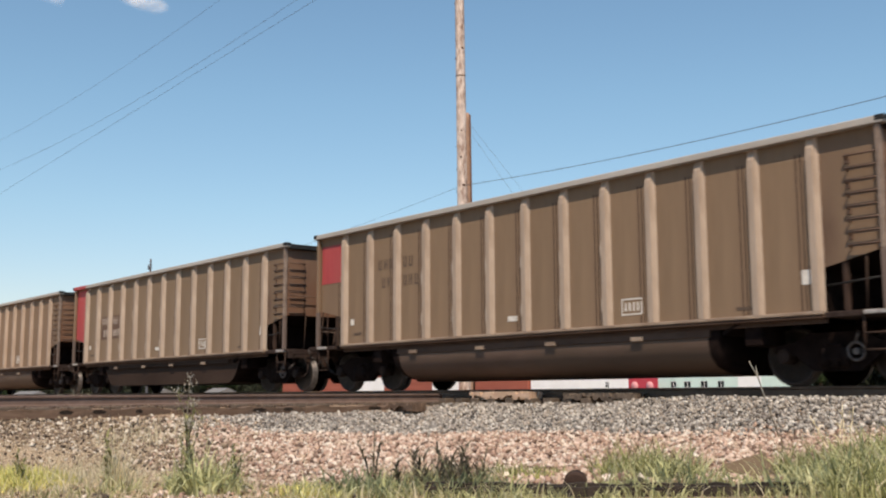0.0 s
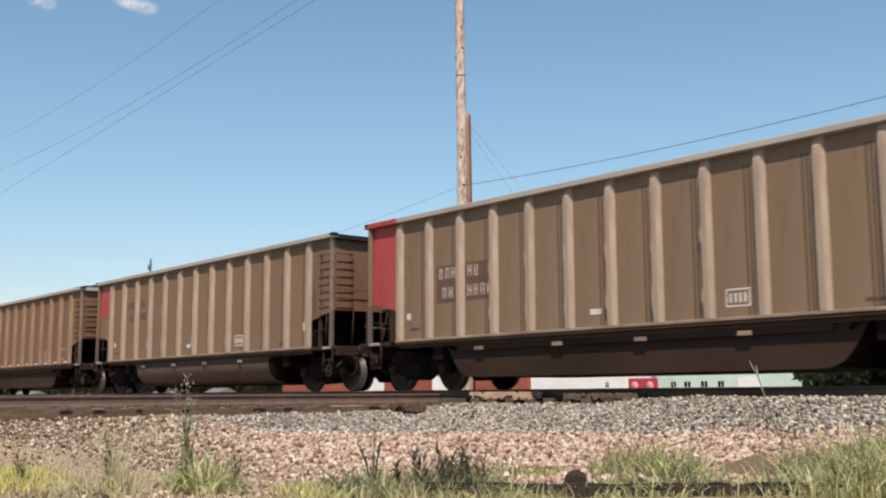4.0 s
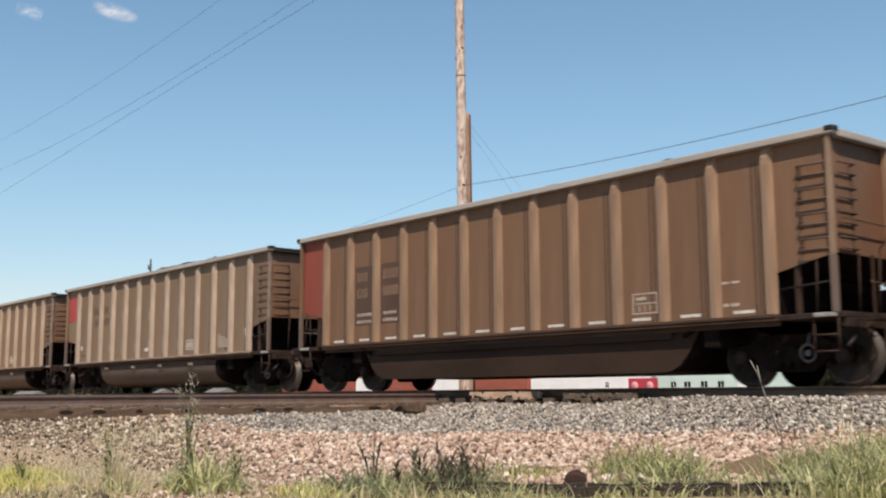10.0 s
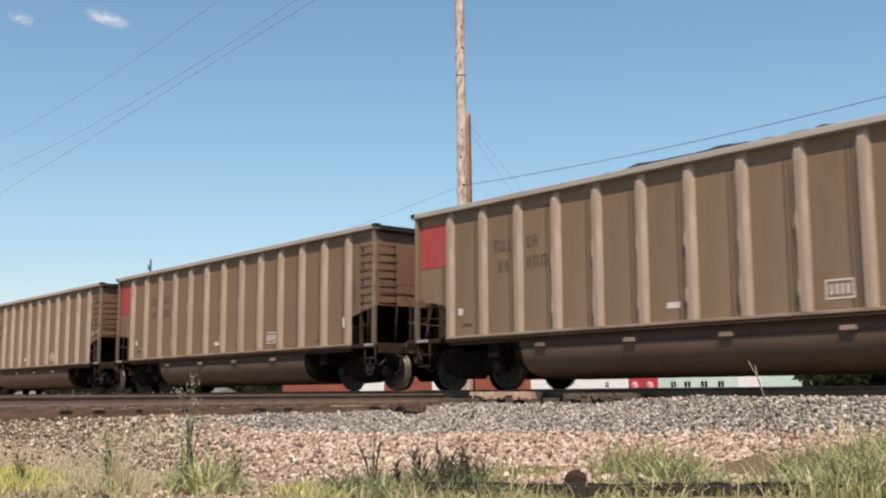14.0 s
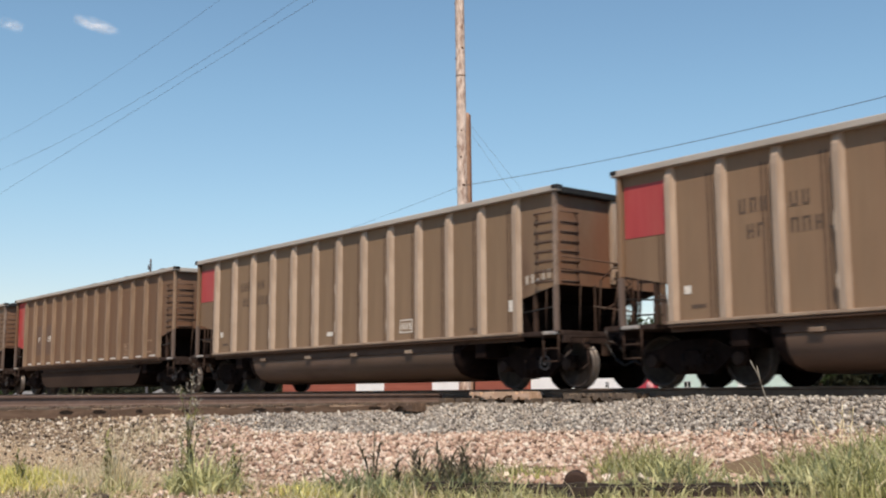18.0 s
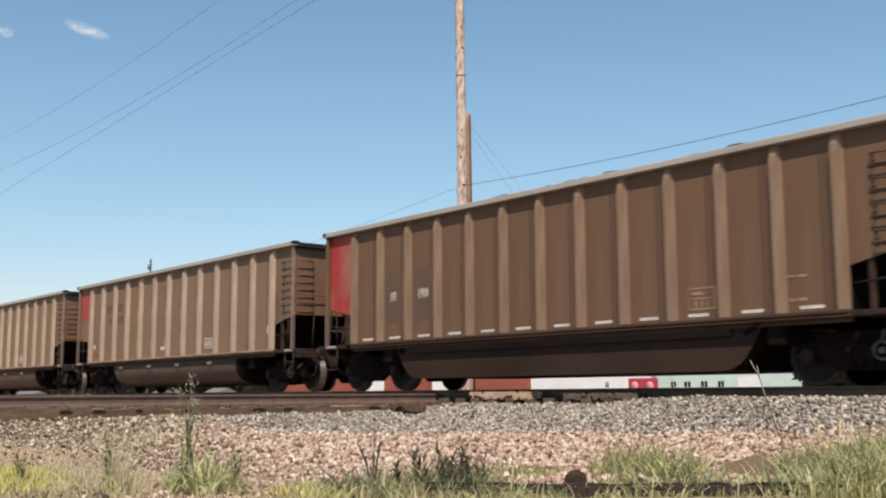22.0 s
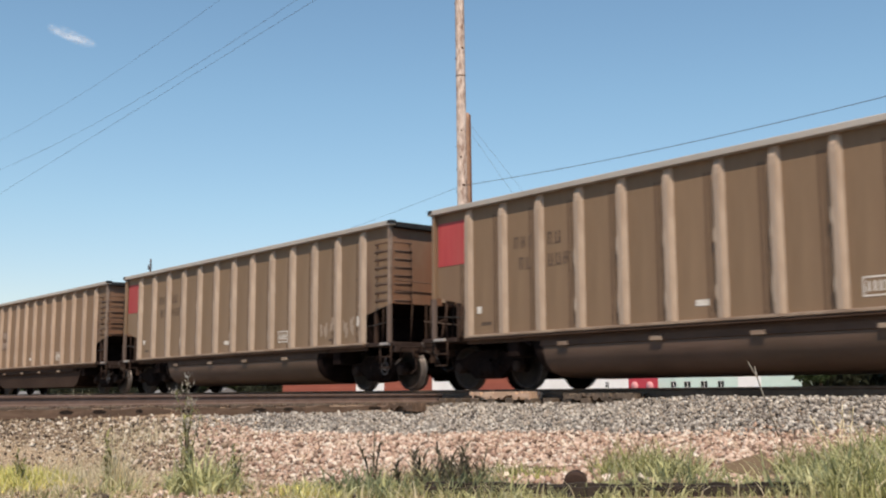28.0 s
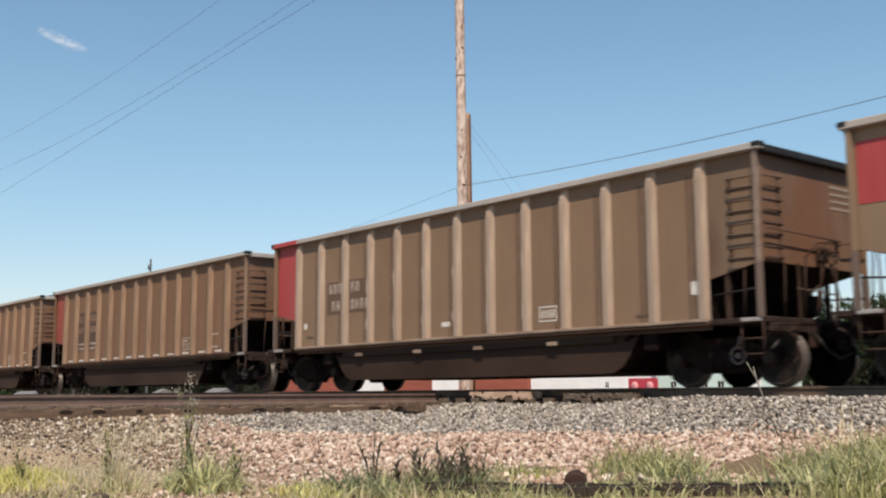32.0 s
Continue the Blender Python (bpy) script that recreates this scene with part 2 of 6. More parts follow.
# ================= mesh helpers =================
def quad_box(bm, x0, x1, y0, y1, z0, z1):
    v = [bm.verts.new(p) for p in ((x0, y0, z0), (x1, y0, z0), (x1, y1, z0), (x0, y1, z0),
                                   (x0, y0, z1), (x1, y0, z1), (x1, y1, z1), (x0, y1, z1))]
    for f in ((3, 2, 1, 0), (4, 5, 6, 7), (0, 1, 5, 4), (1, 2, 6, 5), (2, 3, 7, 6), (3, 0, 4, 7)):
        bm.faces.new([v[i] for i in f])
    return v


def soft_box(bm, x0, x1, y0, y1, z0, z1, r=0.01):
    """A box with chamfered edges."""
    t = bmesh.new()
    quad_box(t, x0, x1, y0, y1, z0, z1)
    bmesh.ops.bevel(t, geom=t.edges[:], offset=r, segments=1, affect='EDGES')
    merge(bm, t)


def merge(bm, t):
    vs = [bm.verts.new(v.co) for v in t.verts]
    t.verts.index_update()
    for f in t.faces:
        nf = bm.faces.new([vs[v.index] for v in f.verts])
        nf.smooth = f.smooth
    t.free()


def rod(bm, a, b, r, seg=8, r2=None, smooth=True):
    """A round bar from a to b."""
    a, b = Vector(a), Vector(b)
    r2 = r if r2 is None else r2
    q = (b - a).to_track_quat('Z', 'Y')
    rings = []
    for p, rad in ((a, r), (b, r2)):
        rings.append([bm.verts.new(p + q @ Vector((rad * math.cos(2 * math.pi * i / seg), rad * math.sin(2 * math.pi * i / seg), 0)))
                      for i in range(seg)])
    for i in range(seg):
        f = bm.faces.new((rings[0][i], rings[0][(i + 1) % seg], rings[1][(i + 1) % seg], rings[1][i]))
        f.smooth = smooth
    bm.faces.new(rings[0][::-1])
    bm.faces.new(rings[1])


def lathe(bm, profile, axis='y', seg=28):
    """Turn (radius, along) pairs about an axis through the origin."""
    rings = []
    for r, h in profile:
        ring = []
        for i in range(seg):
            c, s = r * math.cos(2 * math.pi * i / seg), r * math.sin(2 * math.pi * i / seg)
            ring.append(bm.verts.new((c, h, s) if axis == 'y' else ((h, c, s) if axis == 'x' else (c, s, h))))
        rings.append(ring)
    for a, b in zip(rings, rings[1:]):
        for i in range(seg):
            f = bm.faces.new((a[i], a[(i + 1) % seg], b[(i + 1) % seg], b[i]))
            f.smooth = True
    bm.faces.new(rings[0])
    bm.faces.new(rings[-1][::-1])
    bmesh.ops.recalc_face_normals(bm, faces=bm.faces[:])


def prism(bm, pts, a, b, axis='y', smooth=False):
    """A closed outline pushed from a to b along an axis. Outline pairs: (x, z) for y, (y, z) for x, (x, y) for z."""
    def at(p, h):
        return (p[0], h, p[1]) if axis == 'y' else ((h, p[0], p[1]) if axis == 'x' else (p[0], p[1], h))
    lo = [bm.verts.new(at(p, a)) for p in pts]
    hi = [bm.verts.new(at(p, b)) for p in pts]
    fs = [bm.faces.new(lo), bm.faces.new(hi[::-1])]
    for i in range(len(pts)):
        j = (i + 1) % len(pts)
        f = bm.faces.new((lo[j], lo[i], hi[i], hi[j]))
        f.smooth = smooth
        fs.append(f)
    bmesh.ops.recalc_face_normals(bm, faces=fs)


def mesh_of(name, bm, material):
    me = bpy.data.meshes.new(name)
    bm.to_mesh(me)
    bm.free()
    for m in (material if isinstance(material, (list, tuple)) else [material]):
        me.materials.append(m)
    return me


def part(name, bm, material, parent=None, label="", at=None):
    """Link a bmesh (or a finished mesh) as one object under a thing or part."""
    me = bm if isinstance(bm, bpy.types.Mesh) else mesh_of(name, bm, material)
    ob = new(name, me)
    if parent:
        ob.parent = parent
    if at:
        ob.location = at
    if label:
        ob["label"] = label
    return ob


def thing(name, label, category, group="", at=(0, 0, 0), rz=0.0):
    ob = new(name)
    ob.empty_display_size = 0.2
    ob.matrix_basis = pose(*at, 0, 0, rz)
    return tagged(ob, label, category, group)


def B():
    return bmesh.new()


def tube(bm, pts, r, seg=5):
    """One continuous round cable through the points."""
    rings = []
    for k, p in enumerate(pts):
        a, b = pts[max(k - 1, 0)], pts[min(k + 1, len(pts) - 1)]
        q = (b - a).to_track_quat('Z', 'Y')
        rings.append([bm.verts.new(p + q @ Vector((r * math.cos(2 * math.pi * i / seg), r * math.sin(2 * math.pi * i / seg), 0))) for i in range(seg)])
    for a, b in zip(rings, rings[1:]):
        for i in range(seg):
            bm.faces.new((a[i], a[(i + 1) % seg], b[(i + 1) % seg], b[i])).smooth = True
    bm.faces.new(rings[0][::-1])
    bm.faces.new(rings[-1])


# ================= rail cars =================
HALF, TOP, SILL = 7.29, 3.78, 1.0
RIBS = [-6.2 + 12.4 * i / 12 for i in range(13)]
WR = 0.457
AXLES = (-7.06, -5.28, 5.28, 7.06)


def rib_mesh(mat, face):
    """Hat-shaped stake, outward towards -y; its depth runs out at the top under the chord. Dark weld seams beside it."""
    bm = B()
    w0, w1 = 0.108, 0.055
    zs = [(SILL + 0.09, 0.10, 1.0), (3.40, 0.10, 1.0), (3.53, 0.088, 0.95), (TOP - 0.085, 0.02, 0.85)]
    rows = []
    for z, dep, k in zs:
        rows.append([bm.verts.new(p) for p in ((-w0 * k, -1.50, z), (-w1 * k, -1.50 - dep, z), (w1 * k, -1.50 - dep, z), (w0 * k, -1.50, z))])
    for a, b in zip(rows, rows[1:]):
        for i in range(3):
            bm.faces.new((a[i], a[i + 1], b[i + 1], b[i]))
        bm.faces.new((a[3], a[0], b[0], b[3]))
    bm.faces.new(rows[0])
    bm.faces.new(rows[-1][::-1])
    bmesh.ops.recalc_face_normals(bm, faces=bm.faces[:])
    n = len(bm.faces)
    for x in (-0.205, -0.285):
        quad_box(bm, x - 0.014, x + 0.014, -1.5035, -1.4995, SILL + 0.1, TOP - 0.3)
    bm.faces.ensure_lookup_table()
    for f in bm.faces[n:]:
        f.material_index = 1
    # fronts dimmer than flanks: the sun's contrast put into the colours
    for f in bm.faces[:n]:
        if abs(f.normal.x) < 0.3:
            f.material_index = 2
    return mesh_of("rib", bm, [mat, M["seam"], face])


def panel_mesh(mat):
    """One bay of side sheet between ribs with a slight outward set."""
    bm = B()
    w = 1.0333 / 2 - 0.004
    quad_box(bm, -w, w, -1.50, -1.485, SILL + 0.07, TOP - 0.06)
    return mesh_of("side_panel", bm, mat)


COAL = {}


def coal_mesh(k, high=0.25):
    """Heaped coal, lumpier where it was dropped; a few different heaps."""
    if (k, high) in COAL:
        return COAL[k, high]
    nx, ny = 90, 18
    v, f = [], []
    for i in range(nx + 1):
        for j in range(ny + 1):
            x, y = -7.2 + 14.4 * i / nx, -1.44 + 2.88 * j / ny
            e = min(1, (7.2 - abs(x)) / 1.6) * min(1, (1.44 - abs(y)) / 1.1)
            hump = max(0.0, 0.5 + 0.9 * noise.noise((x * 0.33 + k * 7.3, 0.0, k * 3.1)))
            mid = min(1.0, max(0.0, (6.4 - abs(x)) / 2.5))
            z = 3.5 + 0.43 * e + (high * (0.08 * hump + 0.25 * mid) + (1 - high) * (0.09 * hump * mid + 0.05 * mid)) * e + 0.05 * noise.noise((x * 2.4, y * 2.4, 1.7 + k)) + 0.035 * noise.noise((x * 9, y * 9, 3 + k))
            v.append((x, y, z))
    for i in range(nx):
        for j in range(ny):
            a = i * (ny + 1) + j
            f.append((a, a + ny + 1, a + ny + 2, a + 1))
    me = bpy.data.meshes.new("coal_load")
    me.from_pydata(v, [], f)
    me.materials.append(M["coal"])
    COAL[k, high] = me
    return me


def build_car(kind):
    """One loaded coal gondola: kind 'tan', 'old' (tan with flat tub) or 'brown'. Built at the origin, its length along x."""
    brown = kind == 'brown'
    sheet = M["brown"] if brown else M["tan"]
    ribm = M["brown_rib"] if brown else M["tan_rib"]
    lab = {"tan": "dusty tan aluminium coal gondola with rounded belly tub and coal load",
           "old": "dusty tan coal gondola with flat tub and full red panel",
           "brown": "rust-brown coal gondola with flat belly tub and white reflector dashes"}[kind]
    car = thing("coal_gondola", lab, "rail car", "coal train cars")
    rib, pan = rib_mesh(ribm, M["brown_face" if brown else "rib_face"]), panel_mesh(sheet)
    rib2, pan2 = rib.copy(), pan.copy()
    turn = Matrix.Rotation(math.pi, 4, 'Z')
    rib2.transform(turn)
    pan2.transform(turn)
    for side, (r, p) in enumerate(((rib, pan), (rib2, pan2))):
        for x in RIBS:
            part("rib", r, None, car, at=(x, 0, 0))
        for a, b in zip(RIBS, RIBS[1:]):
            part("side_panel", p, None, car, at=((a + b) / 2, 0, 0))
    for sy in (-1, 1):
        for sx in (-1, 1):
            # end bay sheet: its lower edge climbs outwards
            bm = B()
            prism(bm, [(sx * 6.2, TOP - 0.06), (sx * 6.2, 1.70), (sx * (HALF - 0.02), 1.93), (sx * (HALF - 0.02), TOP - 0.06)],
                  sy * 1.50, sy * 1.485)
            part("end_bay_panel", bm, sheet if brown or sx == sy else M["bay_sheet"], car)
            bm = B()
            soft_box(bm, sx * HALF - 0.042, sx * HALF + 0.042, sy * 1.555 - 0.045, sy * 1.555 + 0.045, 1.9, TOP - 0.08, 0.012)
            part("corner_post", bm, M["brown_face" if brown else "corner"] if sx == -sy else sheet, car)
            bm = B()
            soft_box(bm, sx * HALF - 0.05, sx * HALF + 0.05, sy * 1.56 - 0.045, sy * 1.56 + 0.045, SILL + 0.05, 1.9, 0.012)
            part("post_leg", bm, M["leg"], car)
            bm = B()
            soft_box(bm, sx * (HALF + 0.065) - 0.075, sx * (HALF + 0.065) + 0.075, sy * 1.555 - 0.086, sy * 1.555 + 0.086, TOP - 0.06, TOP + 0.027, 0.01)
            part("corner_cap", bm, M["black"], car)
            # pale plate carries the bright highlight along the platform edge
            bm = B()
            soft_box(bm, sx * 7.12 - 0.19, sx * 7.12 + 0.19, sy * 1.565 - 0.03, sy * 1.565 + 0.03, 1.0, 1.062, 0.01)
            part("step_plate", bm, M["step_plate"], car, "pale step plate with its highlight in the colour")
        bm = B()
        soft_box(bm, -HALF - 0.13, HALF + 0.13, sy * 1.555 - 0.08, sy * 1.555 + 0.08, TOP - 0.088, TOP + 0.022, 0.012)
        part("top_chord", bm, M["chord"], car)
        bm = B()
        soft_box(bm, -6.3, 6.3, sy * 1.515 - 0.065, sy * 1.515 + 0.065, SILL - 0.02, SILL + 0.032, 0.01)
        quad_box(bm, -6.3, 6.3, sy * 1.46 - 0.02, sy * 1.46 + 0.02, SILL - 0.09, SILL - 0.02)
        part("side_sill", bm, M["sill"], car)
        bm = B()
        soft_box(bm, -6.3, 6.3, sy * 1.525 - 0.075, sy * 1.525 + 0.075, SILL + 0.034, SILL + 0.09, 0.01)
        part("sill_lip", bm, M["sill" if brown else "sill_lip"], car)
    for sx in (-1, 1):
        bm = B()
        quad_box(bm, sx * (HALF - 0.01) - 0.008, sx * (HALF - 0.01) + 0.008, -1.5, 1.5, 1.94, TOP - 0.1)
        part("end_sheet", bm, M["rust_end"], car, "rust-stained end sheet")
        for yy in ((0.0,) if kind != 'old' else ()):
            bm = B()
            soft_box(bm, sx * (HALF + 0.05) - 0.05, sx * (HALF + 0.05) + 0.05, yy - 0.07, yy + 0.07, 2.0, TOP - 0.12, 0.015)
            part("end_stake", bm, ribm, car)
        bm = B()
        soft_box(bm, sx * (HALF + 0.045) - 0.09, sx * (HALF + 0.045) + 0.09, -1.47, 1.47, TOP - 0.125, TOP - 0.003, 0.015)
        part("end_chord", bm, M["black"] if kind != 'brown' else M["chord"], car)
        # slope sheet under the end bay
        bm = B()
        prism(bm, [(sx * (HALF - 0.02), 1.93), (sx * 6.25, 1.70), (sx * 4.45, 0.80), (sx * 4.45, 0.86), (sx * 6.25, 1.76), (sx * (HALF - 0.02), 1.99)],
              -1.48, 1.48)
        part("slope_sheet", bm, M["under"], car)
        # added filler that shuts out daylight between slope sheet and tub
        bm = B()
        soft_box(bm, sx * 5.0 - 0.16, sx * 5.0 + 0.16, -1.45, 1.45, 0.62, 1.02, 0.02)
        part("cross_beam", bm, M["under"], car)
        # end platform and headstock
        bm = B()
        soft_box(bm, sx * 7.02 - 0.72, sx * 7.02 + 0.40, -1.54, 1.54, 0.98, 1.07, 0.012)
        soft_box(bm, sx * 7.38 - 0.05, sx * 7.38 + 0.05, -1.5, 1.5, 0.84, 0.98, 0.012)
        part("end_platform", bm, M["deck"], car)
        # coupler
        bm = B()
        soft_box(bm, sx * 7.62 - 0.28, sx * 7.62 + 0.28, -0.13, 0.13, 0.74, 0.98, 0.03)
        soft_box(bm, sx * 7.93 - 0.155, sx * 7.93 + 0.155, -0.2, 0.16, 0.72, 1.0, 0.05)
        part("coupler", bm, M["under"], car)
        # uprights and cross ties inside the open end bay
        for k, (x, y) in enumerate(((6.62, -1.44), (6.62, 1.44), (7.33, -0.55), (7.33, 0.55))):
            bm = B()
            w = 0.04 if k < 2 else 0.022
            soft_box(bm, sx * x - w, sx * x + w, y - w, y + w, 1.06, 1.96, 0.008)
            part("end_post", bm, M["rust_dark"], car)
        bm = B()
        rod(bm, (sx * 7.33, -0.6, 1.56), (sx * 7.33, 0.62, 1.50), 0.014)
        part("handrail", bm, M["leg"], car)
        bm = B()
        rod(bm, (sx * 6.3, -1.46, 1.46), (sx * 7.3, -1.5, 1.53), 0.016)
        part("handrail", bm, M["black"], car)
        bm = B()
        rod(bm, (sx * 6.3, 1.46, 1.52), (sx * 7.3, 1.5, 1.50), 0.016)
        part("handrail", bm, M["black"], car)
        for a, b in (((7.36, -1.02, 1.08), (7.35, -0.96, 1.95)), ((6.95, -1.5, 1.08), (6.98, -1.5, 1.86))):
            bm = B()
            rod(bm, (sx * a[0], a[1], a[2]), (sx * b[0], b[1], b[2]), 0.016, 6)
            part("bay_rod", bm, M["rust_dark"], car)
        # brake levers, pipes and brackets about the drawgear
        rg = random.Random(31 if sx > 0 else 57)
        for k in range(9):
            bm = B()
            y = rg.uniform(-1.35, 1.0)
            p = Vector((sx * (7.42 + rg.uniform(0, 0.14)), y, rg.uniform(0.55, 0.98)))
            for i in range(rg.randrange(2, 4)):
                q = p + Vector((sx * rg.uniform(-0.05, 0.07), rg.uniform(-0.22, 0.22), rg.uniform(-0.26, 0.2)))
                q.z = max(q.z, 0.36)
                rod(bm, p, q, rg.uniform(0.012, 0.024), 6)
                p = q
            part("brake_pipe", bm, M["rim"] if k % 4 == 0 else M["deck"], car)
        for y, z, w in ((-0.42, 0.72, 0.11), (0.4, 0.70, 0.12), (-0.95, 0.84, 0.08)):
            bm = B()
            soft_box(bm, sx * 7.45 - 0.03, sx * 7.45 + 0.03, y - w, y + w, z - 0.12, z + 0.12, 0.02)
            part("bracket", bm, M["rust_dark"], car)
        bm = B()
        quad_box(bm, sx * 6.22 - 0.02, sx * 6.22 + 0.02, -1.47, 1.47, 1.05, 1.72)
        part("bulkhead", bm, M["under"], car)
        # hose and uncoupling lever
        bm = B()
        pts = [(sx * 7.45, -0.42, 0.86), (sx * 7.72, -0.44, 0.55), (sx * 7.9, -0.40, 0.42), (sx * 8.06, -0.34, 0.5)]
        for a, b in zip(pts, pts[1:]):
            rod(bm, a, b, 0.026, 7)
        part("air_hose", bm, M["black"], car)
        bm = B()
        pts = [(sx * 7.52, -1.42, 0.7), (sx * 7.52, -1.42, 0.94), (sx * 7.56, -0.3, 0.96), (sx * 7.75, -0.12, 1.03)]
        for a, b in zip(pts, pts[1:]):
            rod(bm, a, b, 0.014, 6)
        part("uncoupling_lever", bm, M["under"], car)
    if kind == 'old':
        for z in (3.34, 3.22, 3.1, 2.98):
            bm = B()
            quad_box(bm, HALF + 0.001, HALF + 0.005, 0.55, 1.25, z - 0.022, z + 0.022)
            part("faded_bar", bm, M["spray_faint"], car)
    # ladders: on each side the right-hand end, seen from that side
    for sy in (-1, 1):
        ex = -sy
        for i in range(8):
            z = 2.0 + 0.187 * i if kind == 'tan' else 2.0 + 0.374 * (i // 2) + 0.16 * (i % 2)
            bm = B()
            y = sy * 1.585
            rod(bm, (ex * 6.76, y, z), (ex * 7.25, y, z), 0.0165, 6)
            rod(bm, (ex * 6.76, y, z), (ex * 6.76, sy * 1.5, z - 0.03), 0.0165, 6)
            if i % 2:
                soft_box(bm, ex * 6.76 - 0.035, ex * 6.76 + 0.035, sy * 1.505 - 0.012, sy * 1.505 + 0.012, z - 0.10, z + 0.03, 0.006)
            part("ladder_rung", bm, M["rung"], car)
            bm = B()
            x = ex * (HALF + 0.10)
            rod(bm, (x, sy * 1.50, z), (x, sy * 1.02, z), 0.0165, 6)
            rod(bm, (x, sy * 1.02, z), (ex * HALF, sy * 1.0, z), 0.0165, 6)
            part("ladder_rung", bm, M["rung"], car)
        bm = B()
        rod(bm, (ex * (HALF + 0.12), sy * 1.5, 2.45), (ex * (HALF + 0.12), -sy * 0.6, 2.40), 0.015, 6)
        rod(bm, (ex * (HALF + 0.12), -sy * 0.6, 2.40), (ex * HALF, -sy * 0.62, 2.40), 0.015, 6)
        part("grab_rail", bm, M["rung"], car)
        bm = B()
        pts = [(HALF, 0.62, 2.30), (HALF + 0.13, 0.66, 2.36), (HALF + 0.13, 1.3, 2.42), (HALF + 0.13, 1.42, 2.34), (HALF, 1.44, 2.32)]
        for a, b in zip(pts, pts[1:]):
            rod(bm, (ex * a[0], -sy * a[1], a[2]), (ex * b[0], -sy * b[1], b[2]), 0.016, 6)
        part("grab_rail", bm, M["rung"], car)
        # sill step under the ladder
        for e in (ex, -ex):
            bm = B()
            for x in (6.90, 7.30):
                rod(bm, (e * x, sy * 1.53, 1.0), (e * x, sy * 1.53, 0.5), 0.018, 6)
            for z in (0.5, 0.74):
                rod(bm, (e * 6.90, sy * 1.53, z), (e * 7.30, sy * 1.53, z), 0.018, 6)
            part("sill_step", bm, M["rust_dark"], car)
    # brake gear at the ladder end
    bm = B()
    seg = 20
    ring = [Vector((0, 0.2 * math.cos(6.2832 * i / seg), 0.2 * math.sin(6.2832 * i / seg))) for i in range(seg + 1)]
    tube(bm, ring, 0.014)
    for i in range(5):
        w = 6.2832 * i / 5 + 0.3
        rod(bm, (-0.03, 0, 0), (0, 0.19 * math.cos(w), 0.19 * math.sin(w)), 0.01, 5)
    part("brake_wheel", bm, M["rust_dark"], car, at=(HALF + 0.24, 0.12, 2.16))
    bm = B()
    soft_box(bm, HALF + 0.02, HALF + 0.13, -0.02, 0.24, 2.0, 2.28, 0.04)
    rod(bm, (HALF + 0.1, 0.12, 2.16), (HALF + 0.24, 0.12, 2.16), 0.03, 8)
    part("brake_housing", bm, M["rust_dark"], car)
    bm = B()
    for a, b, r in (((0.12, 0.05, 2.02), (0.14, -0.1, 1.55), 0.022), ((0.14, -0.1, 1.55), (0.10, -0.16, 1.05), 0.026), ((0.14, -0.1, 1.62), (0.1, -0.36, 1.5), 0.02),
                    ((0.1, -0.52, 1.05), (0.12, -0.46, 2.06), 0.018), ((0.12, -0.46, 2.06), (0.2, -0.2, 2.3), 0.014), ((0.2, -0.2, 2.3), (0.2, 0.42, 2.34), 0.014),
                    ((0.2, 0.42, 2.34), (0.04, 0.52, 2.2), 0.014), ((0.1, 0.3, 2.0), (0.14, 0.44, 1.5), 0.02), ((0.14, 0.44, 1.5), (0.1, 0.36, 1.08), 0.024)):
        rod(bm, (HALF + a[0], a[1], a[2]), (HALF + b[0], b[1], b[2]), r, 6)
    part("brake_rods", bm, M["rust_dark"], car)
    bm = B()
    rod(bm, (5.9, 0.62, 1.35), (6.9, 0.62, 1.35), 0.18, 16)
    part("air_reservoir", bm, M["under"], car)
    # belly tub
    bm = B()
    if kind == 'tan':
        prof = [(-1.43, 0.93), (-1.46, 0.72), (-1.40, 0.50), (-1.24, 0.33), (-0.95, 0.23), (-0.4, 0.19), (0.4, 0.19),
                (0.95, 0.23), (1.24, 0.33), (1.40, 0.50), (1.46, 0.72), (1.43, 0.93)]
        rings = []
        for x, k in ((-4.42, 0.55), (-4.37, 0.88), (-4.28, 0.98), (-4.15, 1.0), (4.15, 1.0), (4.26, 0.98), (4.34, 0.88), (4.38, 0.55)):
            rings.append([bm.verts.new((x, y, 0.95 + (z - 0.95) * k)) for y, z in prof])
        for a, b in zip(rings, rings[1:]):
            for i in range(len(prof) - 1):
                f = bm.faces.new((a[i], a[i + 1], b[i + 1], b[i]))
                f.smooth = True
        for rr in (rings[0], rings[-1]):
            bm.faces.new(rr)
        bmesh.ops.recalc_face_normals(bm, faces=bm.faces[:])
    else:
        pr = [(-4.75, 0.95), (-4.5, 0.56), (-4.32, 0.36), (-4.12, 0.27), (-3.9, 0.25), (3.9, 0.25), (4.12, 0.27), (4.32, 0.36), (4.5, 0.56), (4.75, 0.95)]
        prism(bm, pr, -1.40, 1.40)
    # tub ends take the near-black underframe colour, like the dark hollow beyond
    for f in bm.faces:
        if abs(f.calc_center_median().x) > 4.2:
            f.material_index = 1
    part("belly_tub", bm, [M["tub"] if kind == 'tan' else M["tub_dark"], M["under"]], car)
    # added strip below the sill, coloured as the shadow that lies there
    for sy in (-1, 1):
        bm = B()
        prism(bm, [(sy * 1.40, 0.93), (sy * 1.475, 0.92), (sy * 1.48, 0.80), (sy * 1.46, 0.79), (sy * 1.44, 0.90)], -4.2, 4.2, 'x')
        part("tub_flange", bm, M["tub_shade"] if kind == 'tan' else M["tub_dark"], car)
